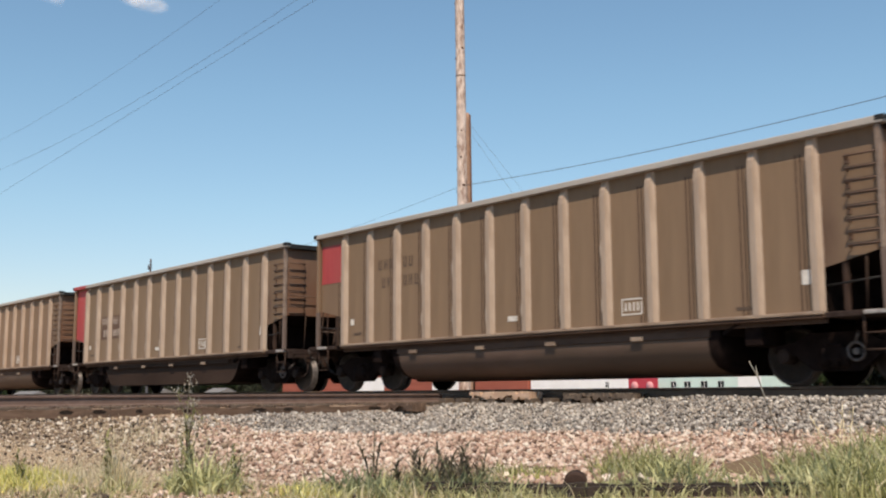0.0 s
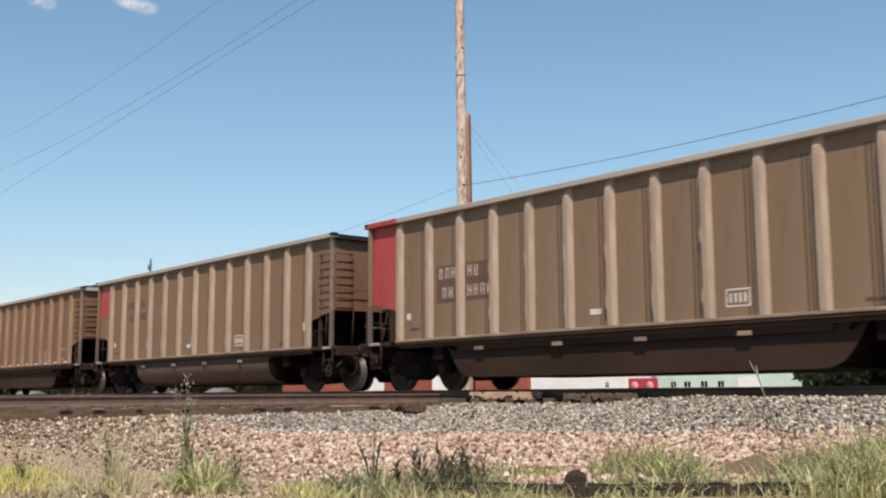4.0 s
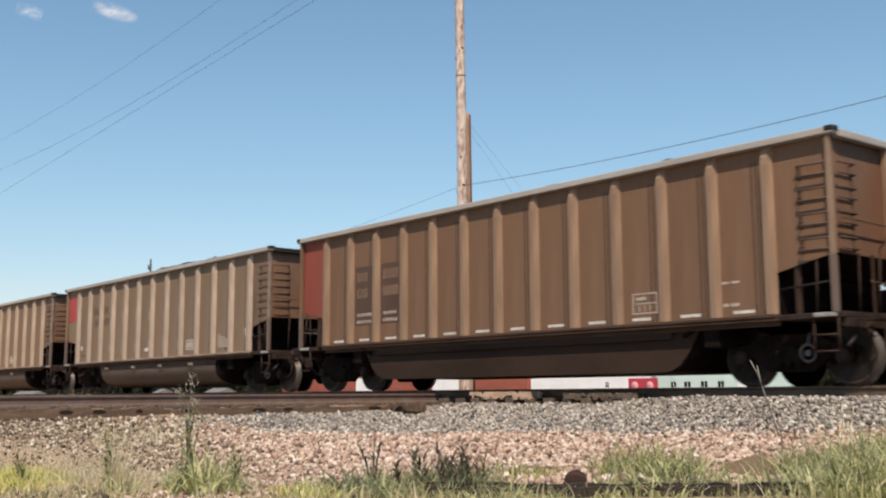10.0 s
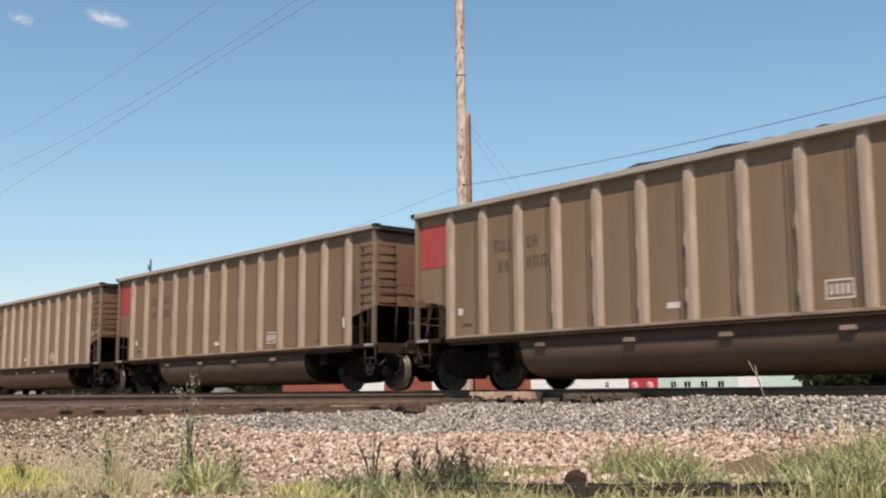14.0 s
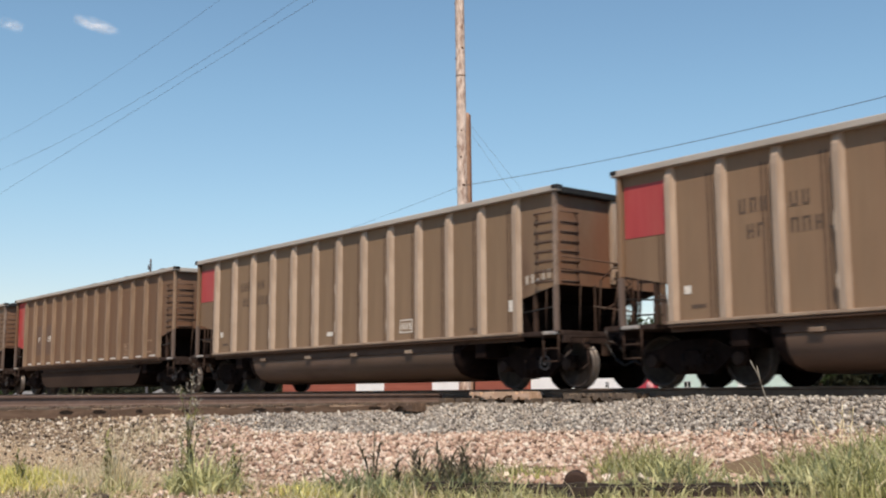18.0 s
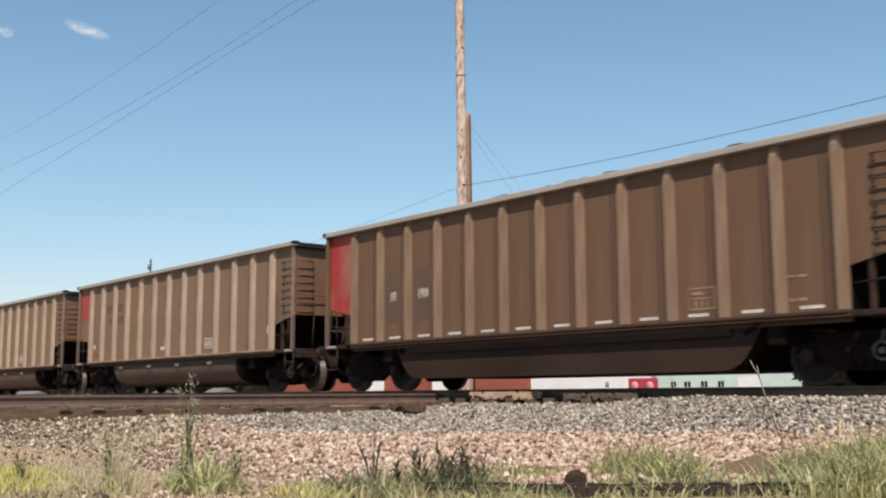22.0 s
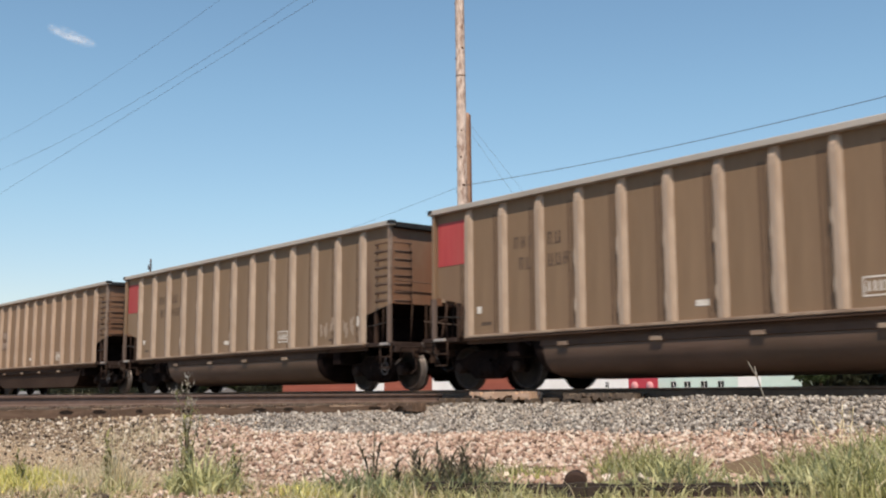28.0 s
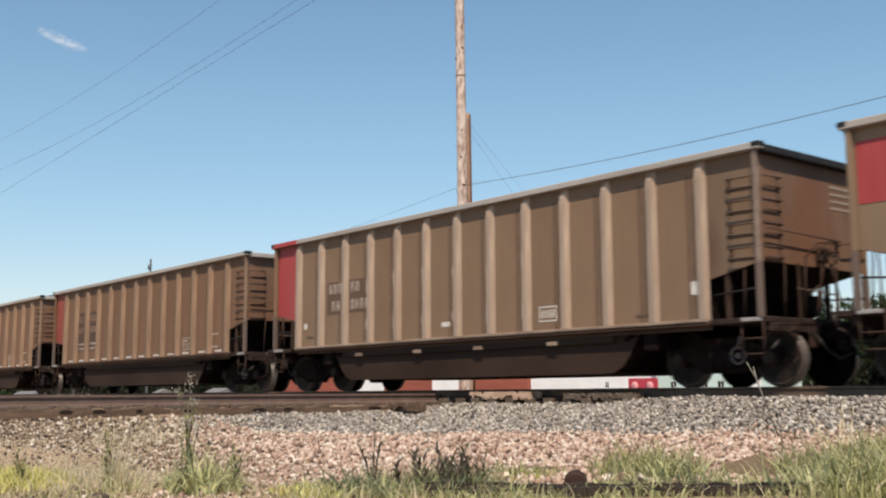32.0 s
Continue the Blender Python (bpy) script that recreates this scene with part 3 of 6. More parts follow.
    if kind != 'brown':
        for x in (-3.6, -1.4, 0.6, 2.7):
            for sy in (-1, 1):
                bm = B()
                soft_box(bm, x - 0.13, x + 0.13, sy * 1.50 - 0.02, sy * 1.50 + 0.02, 0.79, 0.87, 0.008)
                part("tub_bracket", bm, M["sill_lip"], car)
    # centre sill and floor
    bm = B()
    soft_box(bm, -7.35, 7.35, -0.17, 0.17, 0.72, 0.98, 0.01)
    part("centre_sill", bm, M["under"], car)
    part("coal_load", coal_mesh(0), None, car, "heaped black coal")
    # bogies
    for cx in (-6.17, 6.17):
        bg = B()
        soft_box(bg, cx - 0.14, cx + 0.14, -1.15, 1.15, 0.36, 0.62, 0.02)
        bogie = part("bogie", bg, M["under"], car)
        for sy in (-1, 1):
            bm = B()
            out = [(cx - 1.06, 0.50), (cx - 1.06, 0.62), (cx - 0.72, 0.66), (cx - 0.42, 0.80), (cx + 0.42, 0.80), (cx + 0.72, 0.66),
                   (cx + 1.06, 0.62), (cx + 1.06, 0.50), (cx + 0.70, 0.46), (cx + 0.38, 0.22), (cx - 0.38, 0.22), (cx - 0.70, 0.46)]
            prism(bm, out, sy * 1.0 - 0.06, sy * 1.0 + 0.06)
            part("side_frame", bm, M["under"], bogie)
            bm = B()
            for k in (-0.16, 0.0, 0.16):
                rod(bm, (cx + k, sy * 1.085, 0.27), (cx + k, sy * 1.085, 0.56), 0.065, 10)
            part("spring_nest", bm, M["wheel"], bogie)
            bm = B()
            seg = 18
            ox = cx - sy * 0.36
            tube(bm, [Vector((ox + 0.13 * math.cos(6.2832 * i / seg), sy * 1.13, 0.50 + 0.13 * math.sin(6.2832 * i / seg))) for i in range(seg + 1)], 0.022)
            rod(bm, (ox, sy * 1.13, 0.63), (ox + 0.05, sy * 1.13, 0.80), 0.02, 6)
            rod(bm, (ox, sy * 1.06, 0.5), (ox, sy * 1.15, 0.5), 0.05, 8)
            # light put into the colour: pale ring at ladder end, near-black copy elsewhere
            part("brake_hanger", bm, M["hanger"] if cx * sy < 0 else M["under"], bogie)
            for k in (-0.89, 0.89):
                bm = B()
                lathe(bm, [(0.004, 0.085), (0.045, 0.085), (0.045, 0.07), (0.105, 0.07), (0.115, 0.055), (0.115, -0.10)] if sy > 0 else
                      [(0.115, 0.10), (0.115, -0.055), (0.105, -0.07), (0.045, -0.07), (0.045, -0.085), (0.004, -0.085)], 'y', 12)
                for f in bm.faces:
                    f.smooth = False
                part("bearing_cap", bm, M["deck"], bogie, at=(cx + k, sy * 1.04, WR))
    # pale rubbed pads welded beside the middle ribs
    if kind != 'brown':
        rng = random.Random(9)
        for k in (3, 4, 5, 6, 7, 8):
            for z in (2.45, 1.5):
                for sy in (-1, 1):
                    x = RIBS[k] + sy * 0.045
                    w, h, z2 = rng.uniform(0.02, 0.042), rng.uniform(0.14, 0.28), z + rng.uniform(-0.08, 0.08)
                    bm = B()
                    o = sy
                    prism(bm, [(x, z2 - h), (x + o * w * 0.6, z2 - h * 0.7), (x + o * w, z2 - h * 0.1), (x + o * w * 0.8, z2 + h * 0.5), (x, z2 + h)],
                          *sorted((sy * 1.50, sy * 1.603)))
                    part("rib_pad", bm, M["rub"], car)
    for ax in AXLES:
        bm = B()
        rod(bm, (0, -1.08, 0), (0, 1.08, 0), 0.085, 10)
        axle = part("wheelset", bm, M["under"], car, at=(ax, 0, WR))
        for sy in (-1, 1):
            bm = B()
            y0 = sy * 0.72
            k = sy
            lathe(bm, [(0.11, y0 + k * 0.10), (0.16, y0 + k * 0.08), (0.30, y0 + k * 0.035), (0.385, y0 + k * 0.05), (0.40, y0 + k * 0.10),
                       (WR - 0.012, y0 + k * 0.105), (WR, y0 + k * 0.03), (WR, y0 - k * 0.005), (WR + 0.022, y0 - k * 0.012),
                       (WR + 0.022, y0 - k * 0.035), (0.40, y0 - k * 0.035), (0.2, y0 - k * 0.02)], 'y', 32)
            for f in bm.faces:
                c = f.calc_center_median()
                f.material_index = 1 if math.hypot(c.x, c.z) > WR - 0.016 else 0
            part("wheel", bm, [M["wheel"], M["tread"]], axle)
            bm = B()
            yo = y0 + k * 0.108
            lathe(bm, [(0.395, yo - k * 0.01), (0.395, yo), (WR - 0.014, yo), (WR - 0.014, yo - k * 0.01)], 'y', 32)
            part("rim", bm, M["rim"], axle)
            for a in range(3):
                bm = B()
                t = a * 2.094 + 0.4
                c, sn = math.cos(t) * 0.21, math.sin(t) * 0.21
                yy = sorted((y0 + k * 0.062, y0 + k * 0.082))
                soft_box(bm, c - 0.03, c + 0.03, *yy, sn - 0.03, sn + 0.03, 0.006)
                part("web_mark", bm, M["rim"], axle)
    return car


def decals(car, kind, half_red, index):
    """Paint areas and plates on both sides of one car."""
    rng = random.Random(100 + index)
    for sy in (-1, 1):
        def plate(name, x0, x1, z0, z1, mat, y=1.5065, label=""):
            bm = B()
            quad_box(bm, min(sy * -x0, sy * -x1) , max(sy * -x0, sy * -x1), min(sy * (y - 0.004), sy * y), max(sy * (y - 0.004), sy * y), z0, z1)
            return part(name, bm, mat, car, label)
        # red panel in the left-hand end bay
        if half_red:
            plate("red_panel", -7.22, -6.28, 2.58, 3.5, M["red"], label="red painted square")
        else:
            bm = B()
            y0, y1 = sorted((sy * 1.5025, sy * 1.5065))
            prism(bm, [(sy * 7.24, TOP - 0.13), (sy * 7.24, 1.94), (sy * 6.28, 1.74), (sy * 6.28, TOP - 0.13)], y0, y1)
            part("red_panel", bm, (M["red_old"] if index == 7 else M["red_brick"]) if kind == 'brown' else M["red"], car, "full-height red end panel")
            if kind == 'old':
                bm = B()
                soft_box(bm, min(sy * 7.43, sy * 6.2), max(sy * 7.43, sy * 6.2), sy * 1.555 - 0.084, sy * 1.555 + 0.084, TOP - 0.092, TOP + 0.026, 0.012)
                part("red_chord_cap", bm, M["red"], car, "red painted chord end")
        if kind == 'brown':
            for a, b in zip(RIBS, RIBS[1:]):
                c = (a + b) / 2
                plate("reflector", c - 0.2, c + 0.2, SILL + 0.135, SILL + 0.185, M["white"])
            for c in (-4.65, -3.62):
                if index == 7:
                    for k in range(3 if c < -4 else 4):
                        x = c - 0.16 + k * 0.088
                        plate("number_bar", x, x + 0.026, 1.98, 2.18, M["white"])
                        if k % 2:
                            plate("number_bar", x + 0.034, x + 0.056, 2.02 + 0.05 * (k % 3), 2.18, M["white"])
                    plate("paint_patch", c - 0.34, c + 0.34, 1.50, 2.62, M["ink_patch_tan"], 1.5045)
                else:
                    plate("paint_patch", c - 0.36, c + 0.36, 1.50, 2.86, M["ink_patch"], 1.5045)
                    for z in (1.74, 1.58):
                        x = c - 0.27
                        while x < c + 0.24:
                            w = rng.uniform(0.03, 0.06)
                            plate("lettering_bar", x, x + w, z - 0.036, z + 0.036, M["faint_white"])
                            x += w + rng.uniform(0.018, 0.04)
                    for z in (2.62, 2.24):
                        for k in range(3 if c < -4 else 4):
                            q = c - 0.27 + k * 0.145
                            plate("lettering_bar", q, q + 0.03, z - 0.11, z + 0.11, M["brown_rib"])
                            plate("lettering_bar", q + 0.07, q + 0.098, z - 0.11, z + 0.11, M["brown_rib"])
            for q in ((3.42, 3.96, 1.25, 1.275), (3.42, 3.96, 1.585, 1.61), (3.42, 3.445, 1.275, 1.585), (3.935, 3.96, 1.275, 1.585),
                      (3.48, 3.90, 1.42, 1.44), (3.56, 3.585, 1.30, 1.40), (3.68, 3.705, 1.30, 1.40), (3.80, 3.825, 1.30, 1.40), (3.5, 3.72, 1.49, 1.54),
                      (5.28, 5.42, 1.62, 1.66), (5.46, 5.62, 1.62, 1.66), (5.30, 5.40, 1.26, 1.31), (5.44, 5.60, 1.26, 1.31)):
                plate("data_panel", *q, M["brown_rib" if index == 7 else "faint_white"])
        else:
            # white plates
            plate("white_plate", -0.55, -0.28, 1.31, 1.41, M["white"])
            plate("white_plate", 5.93, 6.08, 1.5, 1.72, M["white"])
            plate("white_plate", -5.98, -5.84, 1.52, 1.66, M["white"])
            # framed data stencil
            x0, x1, z0, z1 = 2.38, 2.84, 1.25, 1.54
            for q in ((x0, x1, z0, z0 + 0.025), (x0, x1, z1 - 0.025, z1), (x0, x0 + 0.025, z0, z1), (x1 - 0.025, x1, z0, z1)):
                plate("stencil_frame", *q, M["white"])
            for i in range(4):
                xx = x0 + 0.075 + i * 0.09
                plate("stencil_bar", xx, xx + 0.04, z0 + 0.07, z1 - 0.07, M["white"])
            # shed reporting letters, too faint to read
            ink = M["ink"] if kind == 'tan' else M["faint_white"]
            if kind == 'old':
                plate("paint_patch", -4.95, -4.25, 1.82, 2.60, M["ink_patch_tan"], 1.5045)
                plate("paint_patch", -4.02, -3.24, 1.82, 2.60, M["ink_patch_tan"], 1.5045)
            for row, z in ((0, 2.83), (1, 2.42)) if kind == 'tan' else ((0, 2.43), (1, 2.02)):
                for x, n in ((-4.86 + row * 0.13, 3 - row), (-3.93, 2 + 2 * row)):
                    for i in range(n):
                        # two narrow bars stand for each worn letter
                        q = x + i * 0.2 + rng.uniform(-0.01, 0.01)
                        w = rng.uniform(0.075, 0.1)
                        plate("letter_bar", q, q + 0.038, z - 0.115, z + 0.115, ink)
                        plate("letter_bar", q + w, q + w + 0.036, z - 0.115, z + 0.115, ink)
                        zz = z + rng.choice((-0.1, 0.0, 0.1))
                        plate("letter_bar", q, q + w + 0.036, zz - 0.018, zz + 0.018, ink, 1.5075)
            plate("small_stencil", 4.75, 5.2, 1.19, 1.24, M["ink"])
            plate("small_stencil", -5.85, -5.55, 1.28, 1.34, M["ink"])
        if index in (6, 10, 4) and sy < 0:
            if index == 4:
                bm = B()
                prism(bm, [(4.38, 1.24), (4.92, 1.24), (5.0, 1.38), (4.82, 1.52), (4.52, 1.58), (4.40, 1.66), (4.36, 1.5)], -1.506, -1.502)
                part("rubbed_patch", bm, M["spray_faint"], car, "pale rubbed paint patch")
            elif index == 6:
                for i in range(5):
                    plate("spray_mark", 6.42 + i * 0.15, 6.5 + i * 0.15, 1.99 + i * 0.02, 2.16 + i * 0.02, M["graffiti"])
            else:
                for c in (4.45, 4.62, 4.84, 5.46, 5.72):
                    for i in range(3):
                        x, z, w, h = c + rng.uniform(-0.06, 0.06), 1.5 + rng.uniform(-0.14, 0.16), rng.uniform(0.03, 0.06), rng.uniform(0.08, 0.17)
                        t = rng.uniform(-0.08, 0.08)
                        bm = B()
                        prism(bm, [(x - w, z - h), (x + w * 0.6, z - h * 0.8), (x + w + t, z + h * 0.7), (x - w * 0.5 + t, z + h)], -1.5062 - 0.0006 * i, -1.502)
                        part("spray_stroke", bm, M["spray_faint"], car)


PITCHLEN = 16.18
KINDS = {1: "old", 11: "old", 3: "brown", 7: "brown", 12: "brown", 13: "brown"}
CARS = []


def build_train():
    proto = {}
    for n in range(-1, 15):
        kind = KINDS.get(n, "tan")
        if kind not in proto:
            car = proto[kind] = build_car(kind)
        else:
            car = None
        CARS.append([n, kind, car])
    for row in CARS:
        if row[2] is None:
            row[2] = copy_thing(proto[row[1]], Matrix.Identity(4))
    for n, kind, car in CARS:
        if n in (6, 10):
            tagged(car, "dusty tan aluminium coal gondola with pale spray marks near its end")
        elif n == 7:
            tagged(car, "rust-brown coal gondola with flat tub and white number bars")
        for c in car.children:
            if c.name.startswith("coal_load"):
                c.data = coal_mesh(n % 5, {3: 0.6, 7: 0.65, 4: 0.7, 0: 0.35}.get(n, 0.2))
        tone = n % 3
        if tone and kind != "brown":
            for c in car.children:
                if c.type == 'MESH' and len(c.material_slots) and c.data.materials[0] in (M["tan"], M["tan_rib"]):
                    c.material_slots[0].link = 'OBJECT'
                    c.material_slots[0].material = M[("tan" if c.data.materials[0] == M["tan"] else "tan_rib") + str(tone)]
        if n == 7:
            for c in car.children:
                if c.type == 'MESH' and len(c.material_slots) and c.data.materials[0] in (M["brown"], M["brown_rib"]):
                    c.material_slots[0].link = 'OBJECT'
                    c.material_slots[0].material = M["brown_dark" if c.data.materials[0] == M["brown"] else "brown_dark_rib"]
        decals(car, kind, kind == "tan", n)


build_train()

# ================= ground =================
def cross_x(y):
    """Centre line of the track that crosses the main line."""
    return -18.15 - (y + 8) * 0.1


def height(x, y):
    """Ground level: ballast banks by both tracks, flat ground beyond."""
    a = abs(y)
    k = min(max((-11.5 - x) / 1.5, 0.0), 1.0) if x > -24 else min(max((x + 28) / 4, 0.0), 1.0)
    top, shoulder = -0.205 - 0.11 * k, 1.9 - 0.45 * k
    if a < shoulder:
        z = top
    elif a < 4.3:
        z = top - (a - shoulder) / (4.3 - shoulder) * (0.62 + top)
    elif a < 8:
        z = -0.62 - (a - 4.3) / 3.7 * 0.13
    else:
        z = -0.75
    u = abs(x - cross_x(y))
    if u < 1.26:
        zc = -0.275
    elif u < 1.4:
        zc = -0.275 - (u - 1.26) / 0.14 * 0.165
    elif u < 4.0:
        zc = -0.44 - (u - 1.4) / 2.6 * 0.21
    else:
        zc = -0.65 - min((u - 4.0) / 5.0, 1.0) * 0.1
    return max(z, zc)


def rough_height(x, y):
    return height(x, y) + 0.025 * noise.noise((x * 0.9, y * 0.9, 0)) + 0.012 * noise.noise((x * 3.1, y * 3.1, 5))


def build_ground():
    xs = sorted(set([-3000, -1500, -700, -350, -180, -120, -90] + [-70 + i * 0.45 for i in range(200)] + [30, 50, 90, 160, 320, 700, 1500, 3000]))
    ys = sorted(set([-3000, -1500, -600, -250, -120, -60, -40, -30, -24] + [-20 + i * 0.35 for i in range(97)] + [18, 24, 32, 45, 60, 100, 180, 350, 700, 1500, 3000]))
    verts = []
    for x in xs:
        for y in ys:
            near = -75 < x < 25 and -22 < y < 16
            verts.append((x, y, rough_height(x, y) - 0.015 if near else height(x, y)))
    ny = len(ys)
    faces = [(i * ny + j, (i + 1) * ny + j, (i + 1) * ny + j + 1, i * ny + j + 1) for i in range(len(xs) - 1) for j in range(ny - 1)]
    me = bpy.data.meshes.new("ground")
    me.from_pydata(verts, [], faces)
    me.materials.append(M["soil"])
    for p in me.polygons:
        p.use_smooth = True
    tagged(new("ground", me), "gravelly soil with ballast bank", "ground", kind="structure")


build_ground()

RAIL = [(-0.07, -0.172), (0.07, -0.172), (0.07, -0.160), (0.012, -0.142), (0.009, -0.05), (0.036, -0.036), (0.036, -0.006), (0.028, 0.0),
        (-0.028, 0.0), (-0.036, -0.006), (-0.036, -0.036), (-0.009, -0.05), (-0.012, -0.142), (-0.07, -0.160)]


def rail_mesh(length, side="rail"):
    bm = B()
    prism(bm, RAIL, -length / 2, length / 2, 'x')
    for f in bm.faces:
        if f.normal.z > 0.9 and f.calc_center_median().z > -0.01:
            f.material_index = 1
    return mesh_of("rail", bm, [M[side], M["railhead"]])


def build_track():
    for y in (-0.755, 0.755):
        ob = part("rail", rail_mesh(500), None, None, at=(-60, y, 0))
        tagged(ob, "rusty steel rail with worn shiny head", "rail", "main track rails", "structure")
    bm = B()
    soft_box(bm, -0.115, 0.115, -1.3, 1.3, -0.36, -0.172, 0.012)
    tie = mesh_of("tie", bm, M["tie"])
    top = tagged(new("track_ties"), "weathered wooden cross ties", "ties", kind="structure")
    for i in range(130):
        part("tie", tie, None, top, at=(-64 + i * 0.52, random.uniform(-0.04, 0.04), -0.005))
    # the crossing track: heading nearly square to the main line
    head = math.degrees(math.atan2(1.0, -0.1))
    turn = Matrix.Rotation(radians(head), 4, 'Z')
    across = (turn @ Vector((0, -1, 0)))
    rl = rail_mesh(26, "rail_dusty")
    for k in (-0.755, 0.755):
        c = Vector((cross_x(-14.0), -14.0, -0.075)) + across * k
        ob = part("rail", rl, None)
        ob.matrix_basis = Matrix.Translation(c) @ turn
        tagged(ob, "rusty steel rail of the crossing track", "rail", "crossing track rails", "structure")
    bm = B()
    soft_box(bm, -1.3, 1.3, -0.15, 0.15, -0.188, 0.0, 0.014)
    tie2 = mesh_of("tie", bm, M["tie"])
    top2 = tagged(new("crossing_track_ties"), "cracked wooden ties with exposed ends", "ties", kind="structure")
    rng = random.Random(5)
    for i in range(42):
        y = -1.75 - i * 0.6
        ob = part("tie", tie2, None, top2)
        ob.matrix_basis = pose(cross_x(y) + rng.uniform(-0.1, 0.12), y, -0.25 + rng.uniform(-0.012, 0.008), rng.uniform(-1, 1), 0, head - 90 + rng.uniform(-2, 2))


build_track()


def build_tie_edging():
    """Long squared timbers laid end to end along the tie ends of the crossing track."""
    rng = random.Random(19)
    top = tagged(new("tie_edging"), "brown weathered timbers along the tie ends", "timber", kind="structure")
    y = -2.2
    while y > -19:
        L = rng.uniform(2.0, 3.4)
        bm = B()
        n = 16
        lo = [(-L / 2 + L * i / n, 0.0) for i in range(n + 1)]
        hi = [(-L / 2 + L * i / n, 0.150 + rng.uniform(-0.03, 0.008) - (0.05 * rng.random() if i in (0, n) or rng.random() < 0.12 else 0)) for i in range(n + 1)]
        prism(bm, lo + hi[::-1], -0.11, 0.11)
        ob = part("edging_timber", bm, M["edging"], top)
        yc = y - L / 2
        ob.matrix_basis = pose(cross_x(yc) + 1.40 + rng.uniform(-0.02, 0.02), yc, -0.425 + rng.uniform(-0.02, 0.0), 0, 0, 95.7 + rng.uniform(-0.6, 0.6))
        for k in range(rng.randrange(3, 6)):
            u, w = rng.uniform(-L / 2 + 0.2, L / 2 - 0.2), rng.uniform(0.06, 0.16)
            bm = B()
            # dark plate on the outer face, painted as the shade of a rotted hole
            prism(bm, [(u - w, 0.085), (u - w * 0.4, 0.06), (u + w * 0.7, 0.065), (u + w, 0.10), (u + w * 0.3, 0.125), (u - w * 0.6, 0.12)], -0.113, -0.105)
            h = part("rot_hole", bm, M["rot"], ob)
        y -= L + rng.uniform(0.01, 0.06)


M["edging"] = surf("brown_edging_timber", (0.115, 0.072, 0.048), (0.20, 0.135, 0.095), 5, 0.9, 0.0, 0.5, 22, (0.6, 4, 4), c=(0.075, 0.05, 0.036), cmix=0.7, cscale=1.6, vary=0.15)
M["rot"] = surf("rot_hole_dark", (0.012, 0.008, 0.006), (0.03, 0.02, 0.014), 9, 0.95, 0.0, 0.5, 30)
build_tie_edging()


def timber(name, label, x0, x1, y0, y1, z0, z1, mat, seed, category="timber"):
    """A split, rotten timber lying along the rail: planks of uneven length with ragged ends."""
    rng = random.Random(seed)
    top = thing(name, label, category, at=((x0 + x1) / 2, (y0 + y1) / 2, z0))
    n = 5
    hx, hy, hz = (x1 - x0) / 2, (y1 - y0) / 2, z1 - z0
    for i in range(n):
        bm = B()
        a, b = -hy + 2 * hy * i / n + 0.004, -hy + 2 * hy * (i + 1) / n - 0.004
        segs = 44
        lo, hi = [], []
        bite = 0.0
        for k in range(segs + 1):
            if i == 0 and rng.random() < 0.35:
                bite = rng.choice((0.0, 0.0, 0.2, 0.38, 0.5))
            x = -hx + rng.uniform(0, 0.08) * (k == 0) + (2 * hx) * k / segs - rng.uniform(0, 0.1) * (k == segs)
            zl = (rng.uniform(0.0, 0.12) + bite) * hz if i == 0 else 0
            zt = hz - rng.random() ** 4 * 0.5 * hz - 0.01 * (i % 2)
            lo.append((x, zl))
            hi.append((x, zt))
        prism(bm, lo + hi[::-1], a, b)
        part("board", bm, mat, top)
    return top


timber("crossing_timber", "sun-bleached split crossing timber beside the rail", -16.85, -15.03, -1.28, -0.88, -0.21, -0.045, M["plank"], 3)
timber("crossing_timber", "dark brown broken timber half buried in ballast", -18.3, -16.4, -3.1, -2.75, -0.42, -0.245, M["edging"], 6)
timber("crossing_timber", "grey weathered crossing timber beside the rail", -14.2, -12.4, -1.30, -0.9, -0.22, -0.085, M["tie"], 4)


